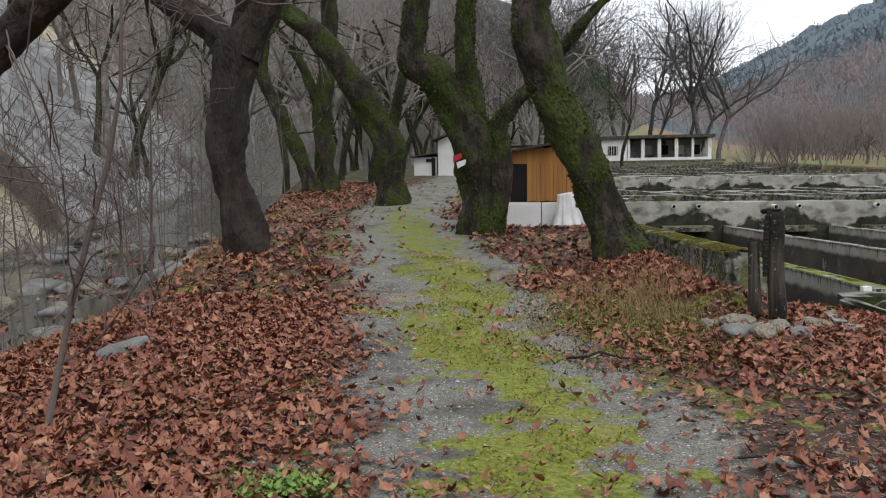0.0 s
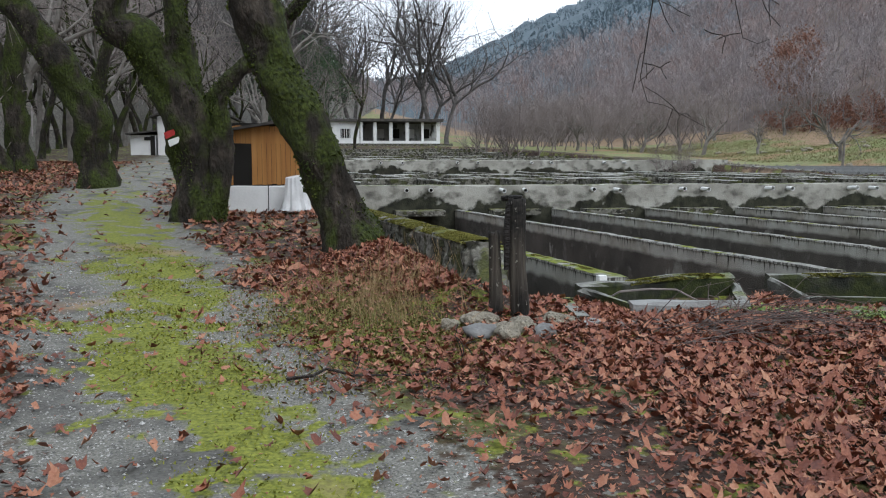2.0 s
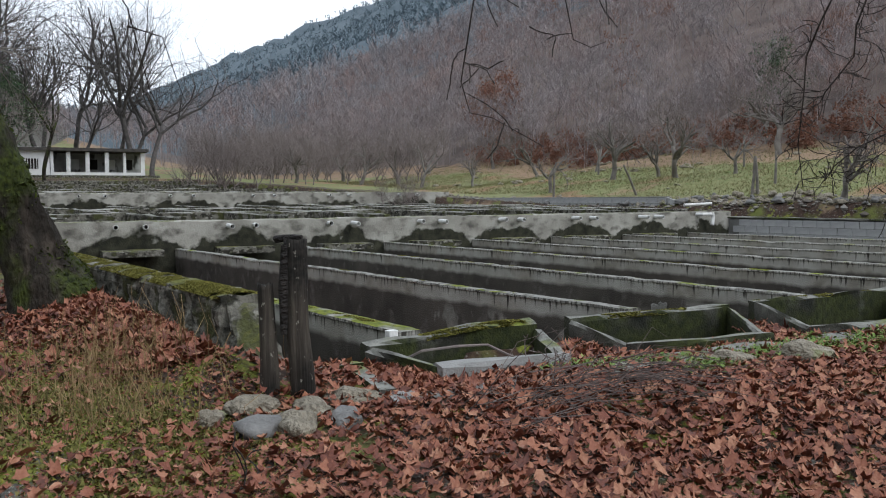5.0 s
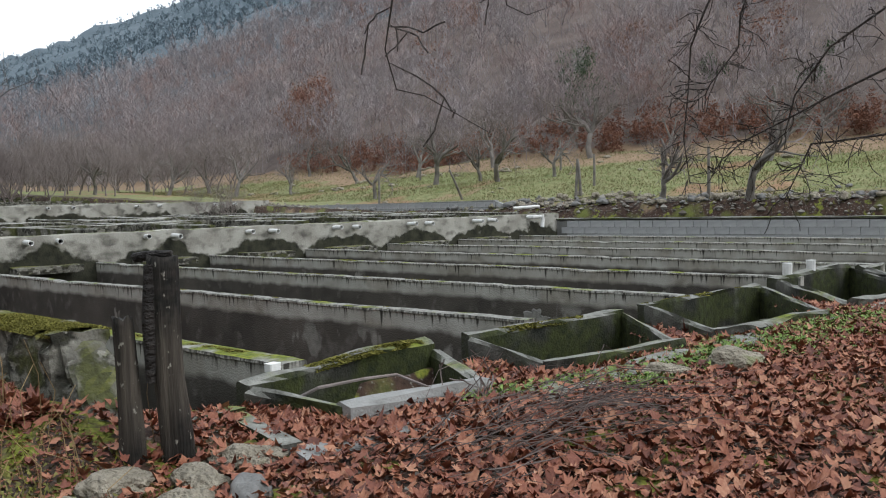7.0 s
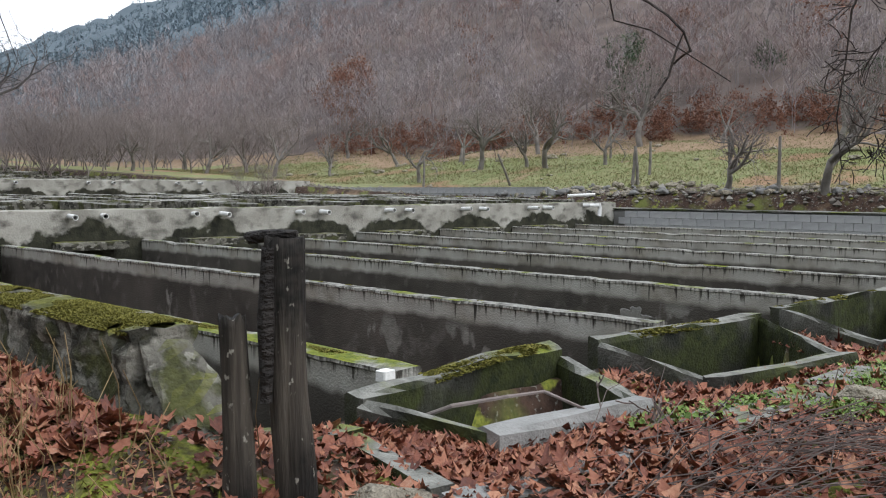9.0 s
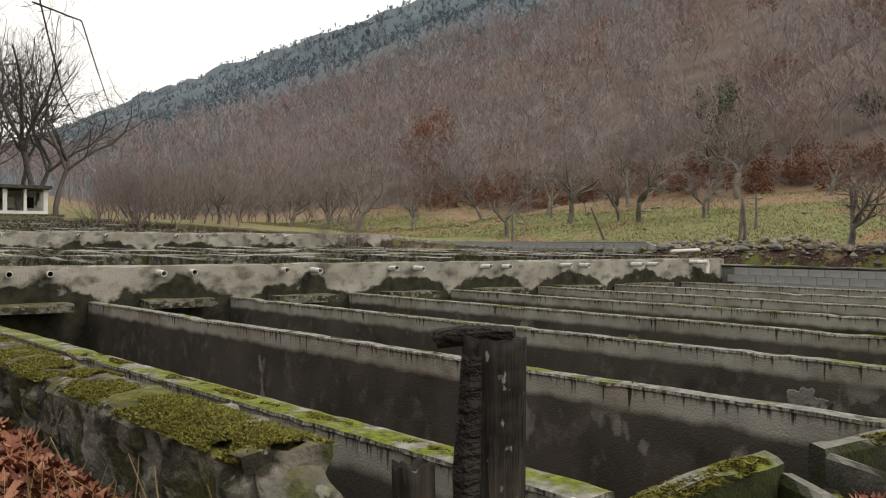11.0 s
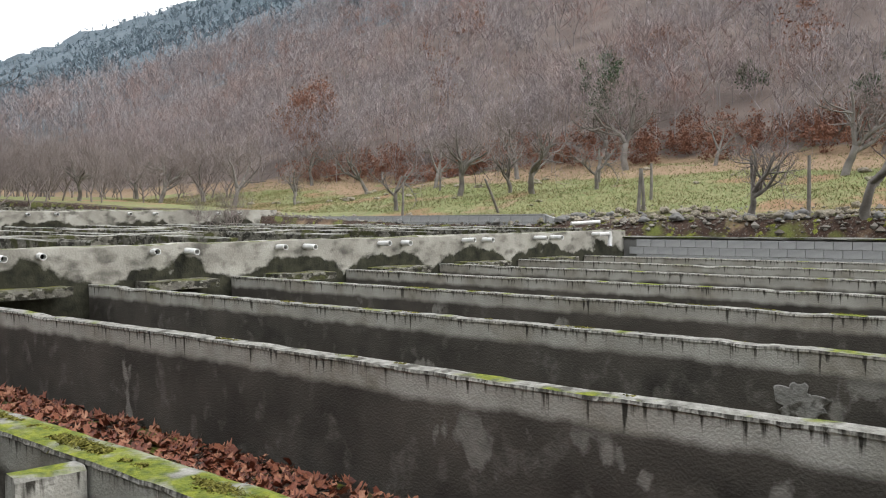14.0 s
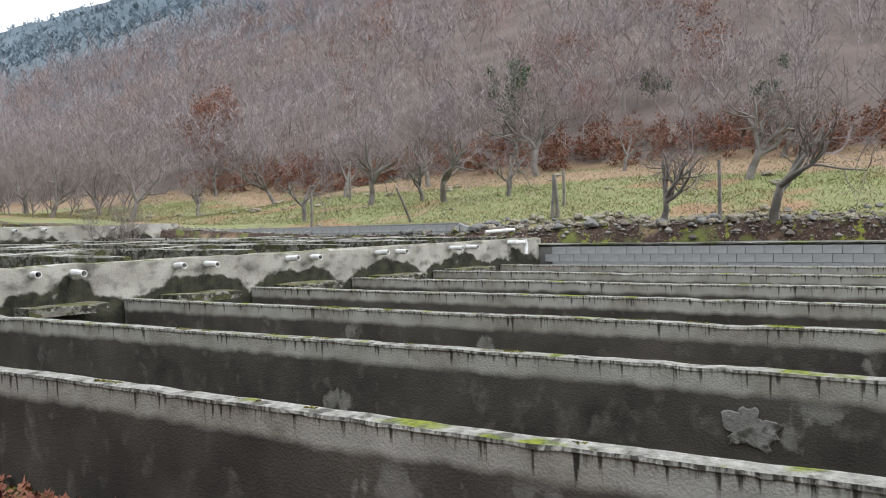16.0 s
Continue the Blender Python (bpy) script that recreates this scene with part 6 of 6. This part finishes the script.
def scraps(n, xr, yr, size, seed, name, label, category, material, weight, up=0.5):
    """Tiny bits strewn thickly: three-cornered shreds, each tilted its own way."""
    rng = np.random.RandomState(seed)
    x, y = rng.uniform(*xr, n), rng.uniform(*yr, n)
    keep = rng.rand(n) < weight(x, y)
    x, y = x[keep], y[keep]
    n = len(x)
    c = np.stack([x, y, land(x, y) + 0.004 + rng.rand(n) * size * up], -1)
    s = size * (0.4 + rng.rand(n, 3, 1))
    a = rng.rand(n, 1) * 6.283 + np.array([0, 2.1, 4.2])[None] + rng.randn(n, 3) * 0.4
    P = c[:, None] + np.stack([np.cos(a), np.sin(a), rng.randn(n, 3) * up], -1) * s
    me = bpy.data.meshes.new(name)
    me.from_pydata(P.reshape(-1, 3).tolist(), [], np.arange(n * 3).reshape(-1, 3).tolist())
    me.materials.append(material)
    return tagged(new(name, me), label, category, kind="stuff")


def open_ground(x, y):
    z = zones(x, y)
    basin = (x + 0.149 * y > -1.08) & (y > -1.0)
    glade = np.exp(-((x + 1.9) / 0.9) ** 2 - ((y + 0.2) / 1.5) ** 2)
    return np.where(basin, 0, np.clip(z[2] + 0.25 + 0.25 * glade, 0, 1) * (1 - 0.7 * z[0]))


def in_glade(x, y):
    return np.where((x + 0.149 * y > -1.08) & (y > -1.0), 0, np.clip(1.3 * np.exp(-((x + 1.85) / 0.85) ** 2 - ((y + 0.5) / 1.5) ** 2), 0, 1) * np.clip(0.6 + 0.6 * waves(x, y, 2.6, 5), 0.15, 1))


def mossy_ground(x, y):
    basin = (x + 0.149 * y > -1.08) & (y > -1.0)
    return np.where(basin, 0, np.maximum(zones(x, y)[1] * np.clip(0.5 + 0.9 * waves(x, y, 4.0, 8), 0.05, 1), 0))


scraps(90000, (-7.5, 6.5), (-9.0, 3.0), 0.013, 61, "leaf_scraps", "crumbled brown leaf scraps over the soil", "leaves", leaf_mat, open_ground)
scraps(120000, (-5.5, -0.9), (-8.5, 4.0), 0.010, 62, "ground_moss", "low yellow-green moss on track and glade", "moss", ground_moss, mossy_ground, 0.9)
scraps(80000, (-3.4, -0.9), (-2.8, 2.6), 0.014, 63, "ground_moss", "olive moss and short grass by the posts", "moss", glade_moss, in_glade, 1.0)
scraps(26000, (-3.4, -0.9), (-2.6, 2.6), 0.016, 64, "leaf_scraps", "brown leaf scraps in the glade by the posts", "leaves", leaf_mat, open_ground)


def in_channel(rng, n):
    y = rng.uniform(1.4, 12.6, n)
    u = rng.rand(n) ** 0.8
    return 0.72 - 0.163 * y + u * 2.2, y


leaf_field(8000, in_channel, 0.05, 4, "fallen_leaves", "russet leaves drifted on the tank floor", leaf_mat, 0.02)


def by_wall(rng, n):
    y = rng.uniform(-0.2, 4.5, n)
    return -1.15 - 0.149 * y - np.abs(rng.randn(n)) * 0.35, y


leaf_field(4200, by_wall, 0.040, 6, "fallen_leaves", "russet leaves heaped against the retaining wall", leaf_mat)
def in_drain(rng, n):
    x = rng.uniform(-0.15, 9.0, n * 2)
    y = rng.uniform(-1.02, -0.72, n * 2)
    first = rng.rand(n * 2) < 0.45
    x = np.where(first, rng.uniform(-0.12, 0.34, n * 2), x)
    y = np.where(first, rng.uniform(-1.0, -0.1, n * 2), y)
    ok = ~((x > 0.05 - 0.30 * y) & (y > -0.7) & first)
    return x[ok][:n], y[ok][:n]


leaf_field(2200, in_drain, 0.040, 7, "fallen_leaves", "bright russet leaves filling the drain", leaf_mat)


# low weeds
def weeds_at(spots_):
    def pick(rng, n):
        k = rng.randint(0, len(spots_), n)
        c = np.array(spots_)[k]
        return c[:, 0] + rng.randn(n) * c[:, 2], c[:, 1] + rng.randn(n) * c[:, 2] * 0.6
    return pick


leaf_field(7000, weeds_at([(3.2, -1.3, 0.3), (3.9, -1.35, 0.4), (5.2, -1.4, 0.5), (1.9, -1.15, 0.12), (5.6, -1.2, 0.35), (1.35, -0.98, 0.16), (2.9, -1.25, 0.22), (3.6, -1.2, 0.25), (4.6, -1.3, 0.4), (2.1, -1.5, 0.15), (-3.9, -5.3, 0.12), (-3.3, -5.9, 0.2), (-2.2, -6.1, 0.2), (6.0, -1.4, 0.5)]), 0.022, 8, "low_weeds", "bright low weeds and clover in tufts", weed_mat, 0.03)


# ---- woods on the hill ----
def crown_blades(rng, limbs, shoots, twigs, spread):
    """A bare tree one metre tall: bases, tips and relative widths of its tapered members."""
    base, tip, wid = [(0, 0, -0.06)], [(rng.uniform(-0.04, 0.04), rng.uniform(-0.04, 0.04), 0.72)], [1.7]
    for a in range(limbs):
        f = rng.uniform(0.16, 0.55)
        o = np.array(base[0]) + (np.array(tip[0]) - np.array(base[0])) * (f + 0.06) / 0.78
        t, up = rng.uniform(0, 6.283), rng.uniform(0.55, 1.5)
        d = np.array((math.cos(t), math.sin(t), up))
        e = o + d / np.linalg.norm(d) * rng.uniform(0.24, 0.42) * (1.15 - f * 0.5) * spread
        base.append(o), tip.append(e), wid.append(1.15)
        for b in range(shoots):
            g = rng.uniform(0.25, 1.0)
            o2 = o + (e - o) * g
            d2 = d / np.linalg.norm(d) + rng.normal(0, 0.8, 3) + (0, 0, 0.2)
            e2 = o2 + d2 / np.linalg.norm(d2) * rng.uniform(0.10, 0.22)
            base.append(o2), tip.append(e2), wid.append(0.9)
            for c in range(twigs):
                o3 = o2 + (e2 - o2) * rng.uniform(0.3, 1.0)
                d3 = (e2 - o2) / np.linalg.norm(e2 - o2) + rng.normal(0, 0.9, 3) + (0, 0, 0.15)
                base.append(o3), tip.append(o3 + d3 / np.linalg.norm(d3) * rng.uniform(0.05, 0.12)), wid.append(0.7)
    return np.array(base), np.array(tip), np.array(wid)


def far_woods(n, xr, yr, q0, q1, hgt, kit, seed, name, label, material, width, west=False, spread=1.0, in_haze=None):
    """Bare trees of many crowns, turned and sized one by one; kit: limbs, shoots and twigs of each."""
    rng = np.random.RandomState(seed)
    x, y = rng.uniform(*xr, n * 5), rng.uniform(*yr, n * 5)
    q = 0.995 * x + 0.105 * y
    keep = (q > q0 + 1.5 * waves(x, y, 0.3, 2)) & (q < q1)
    if in_haze is not None:
        keep &= (y + 1.1 * (q - 60) + 25 * waves(x, y, 0.05, 4) > 150) == in_haze
    if west:
        keep = edge_left(y) - x > 7
    x, y = x[keep][:n], y[keep][:n]
    n = len(x)
    z = land(x, y)
    h = hgt * rng.uniform(0.55, 1.3, n)
    kinds = [crown_blades(rng, *kit, spread) for k in range(9)]
    P = []
    for k in range(n):
        b, t, w = kinds[k % 9]
        a = rng.uniform(0, 6.283)
        m = np.array(((math.cos(a), -math.sin(a), 0), (math.sin(a), math.cos(a), 0), (rng.uniform(-0.1, 0.1), rng.uniform(-0.1, 0.1), rng.uniform(0.85, 1.2)))) * h[k]
        m[:2] *= rng.uniform(0.8, 1.25)
        o = np.array((x[k], y[k], z[k]))
        bb, tt = b @ m.T + o, t @ m.T + o
        c = rng.uniform(0, 6.283, len(w))
        side = np.stack([np.cos(c), np.sin(c), 0 * c], -1) * (w * width)[:, None]
        P.append(np.stack([bb - side, bb + side, tt], 1).reshape(-1, 3))
    P = np.concatenate(P)
    me = bpy.data.meshes.new(name)
    me.vertices.add(len(P))
    me.vertices.foreach_set("co", P.reshape(-1).astype(np.float32))
    me.loops.add(len(P))
    me.polygons.add(len(P) // 3)
    me.loops.foreach_set("vertex_index", np.arange(len(P), dtype=np.int32))
    me.polygons.foreach_set("loop_start", np.arange(0, len(P), 3, dtype=np.int32))
    me.polygons.foreach_set("loop_total", np.full(len(P) // 3, 3, dtype=np.int32))
    me.materials.append(material)
    me.update()
    return tagged(new(name, me), label, "woods", kind="stuff")


def leaf_crowns(spots_, hgt, n, seed, name, label, material, size):
    """Crowns that still hold leaves: clumps of small leaves round a few shoots."""
    rng = np.random.RandomState(seed)
    P = []
    for x, y in spots_:
        z, h = land_at(x, y), hgt * rng.uniform(0.7, 1.2)
        clumps = rng.randn(14, 3) * (0.17 * h, 0.17 * h, 0.24 * h) + (x, y, z + 0.55 * h)
        c = clumps[rng.randint(0, 14, n)] + rng.randn(n, 3) * 0.07 * h
        c[:, 2] = np.maximum(c[:, 2], z + 0.1)
        u, v = rng.randn(n, 3), rng.randn(n, 3)
        P.append(np.stack([c, c + u * size, c + v * size], 1).reshape(-1, 3))
    P = np.concatenate(P)
    me = bpy.data.meshes.new(name)
    me.from_pydata(P.tolist(), [], np.arange(len(P)).reshape(-1, 3).tolist())
    me.materials.append(material)
    return tagged(new(name, me), label, "foliage", kind="stuff")


# evergreen tone with the blue-grey of air haze blended in
wood_haze = mat("haze_blue_evergreen_woods", ((0.15, 0.195, 0.225), (0.17, 0.215, 0.245), (0.19, 0.235, 0.265)), 9, 4, 0.95, 0, 3, island=True, fine=0.2)
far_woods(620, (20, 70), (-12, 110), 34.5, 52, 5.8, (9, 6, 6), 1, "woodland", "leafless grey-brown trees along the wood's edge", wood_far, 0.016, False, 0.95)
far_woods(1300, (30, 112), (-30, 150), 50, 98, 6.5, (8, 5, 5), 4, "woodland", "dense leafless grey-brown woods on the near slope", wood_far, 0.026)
far_woods(2600, (10, 260), (-60, 430), 90, 230, 8.0, (7, 4, 3), 2, "woodland", "leafless woods higher on the slope", wood_mid, 0.06, in_haze=False)
far_woods(1500, (10, 260), (-20, 430), 70, 240, 4.5, (9, 3, 0), 7, "woodland", "evergreen woods below the ridge, haze blue in their colour", wood_haze, 0.30, spread=1.2, in_haze=True)
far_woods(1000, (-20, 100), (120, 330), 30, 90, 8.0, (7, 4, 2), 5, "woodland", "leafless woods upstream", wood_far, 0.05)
far_woods(4500, (-150, 430), (240, 1500), 30, 430, 3.8, (5, 2, 0), 3, "woodland", "evergreen woods on the far mountain, haze mixed into their colour", wood_haze, 0.5, False, 1.3)
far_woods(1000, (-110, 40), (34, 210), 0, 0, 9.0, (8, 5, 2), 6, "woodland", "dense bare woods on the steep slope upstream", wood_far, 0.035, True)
rf = random.Random(8)
leaf_crowns([(34.2, 54.8), (34.8, 55.5)], 6.0, 4500, 1, "rusty_trees", "oak that still holds rusty leaves", rust_leaf, 0.075)
leaf_crowns([(rf.uniform(34.8, 39.5) - 0.105 * yy, yy) for yy in [rf.uniform(-6, 52) for k in range(300)]], 1.3, 260, 2, "rusty_trees", "rust-leaved oak scrub along the wood's edge", rust_leaf, 0.06)
leaf_crowns([(40 + rf.uniform(0, 40), rf.uniform(0, 110)) for k in range(30)], 4.5, 900, 3, "rusty_trees", "scattered oaks with rusty leaves", rust_leaf, 0.085)
leaf_crowns([(37.5, 28.5), (38.5, 29.5), (39, 15), (43, 34), (41, 22)], 3.0, 1500, 4, "evergreen_shrubs", "dark evergreen shrubs at the wood's edge", ivy_leaf, 0.07)
leaf_crowns([(-3.0, 86), (-5.0, 88), (-1.5, 84), (-7, 84), (-6, 90)], 11, 3600, 5, "evergreen_shrubs", "dark green ivy-clad trees beside the ruin", ivy_leaf, 0.09)

# meadow grass and heath
rg = np.random.RandomState(77)
gx, gy = rg.uniform(18.5, 37, 150000), rg.uniform(0, 55, 150000)
gz_ = zones(gx, gy)
gm = gz_[3] * (1 - 0.75 * gz_[7])
keep = rg.rand(150000) < np.clip(gm + 0.12, 0, 1) * np.clip(0.7 + 0.5 * waves(gx, gy, 0.9, 31), 0.3, 1) * (gx + 0.163 * gy > 20.3)
gx, gy = gx[keep][:75000], gy[keep][:75000]
gz, n = land(gx, gy), len(gx)
ga, gh = rg.rand(n) * 6.283, rg.uniform(0.03, 0.10, n)
gp = np.stack([gx, gy, gz], -1)
side = np.stack([np.cos(ga), np.sin(ga), 0 * ga], -1) * 0.014
tip = np.stack([rg.randn(n) * 0.06, rg.randn(n) * 0.06, gh], -1)
me = bpy.data.meshes.new("meadow_grass")
me.from_pydata(np.stack([gp - side, gp + side, gp + tip], 1).reshape(-1, 3).tolist(), [], np.arange(n * 3).reshape(-1, 3).tolist())
me.materials.append(grass_mat)
tagged(new("meadow_grass", me), "short olive and straw-coloured meadow grass", "grass", kind="stuff")

# ---- blocks of the block walls ----
for wall_ob, p, q, top, rows in block_walls:
    p, q = Vector((*p, 0)), Vector((*q, 0))
    d = (q - p).normalized()
    turn = math.atan2(d.y, d.x)
    n = int((q - p).length / 0.41)
    proto = Geo()
    proto.box((0, 0, 0), (0.398, 0.03, 0.190), 0, 0.006)
    shared = proto.mesh("block", block_grey)
    cnt = 0
    for r in range(rows):
        for i in range(n):
            if cnt >= 290:
                break
            o = p + d * (0.41 * (i + 0.25 + 0.5 * (r % 2)))
            b = new("block", shared)
            b.parent = wall_ob
            b.location, b.rotation_euler = (o.x, o.y, top - 0.115 - 0.20 * r), (0, 0, turn)
            cnt += 1
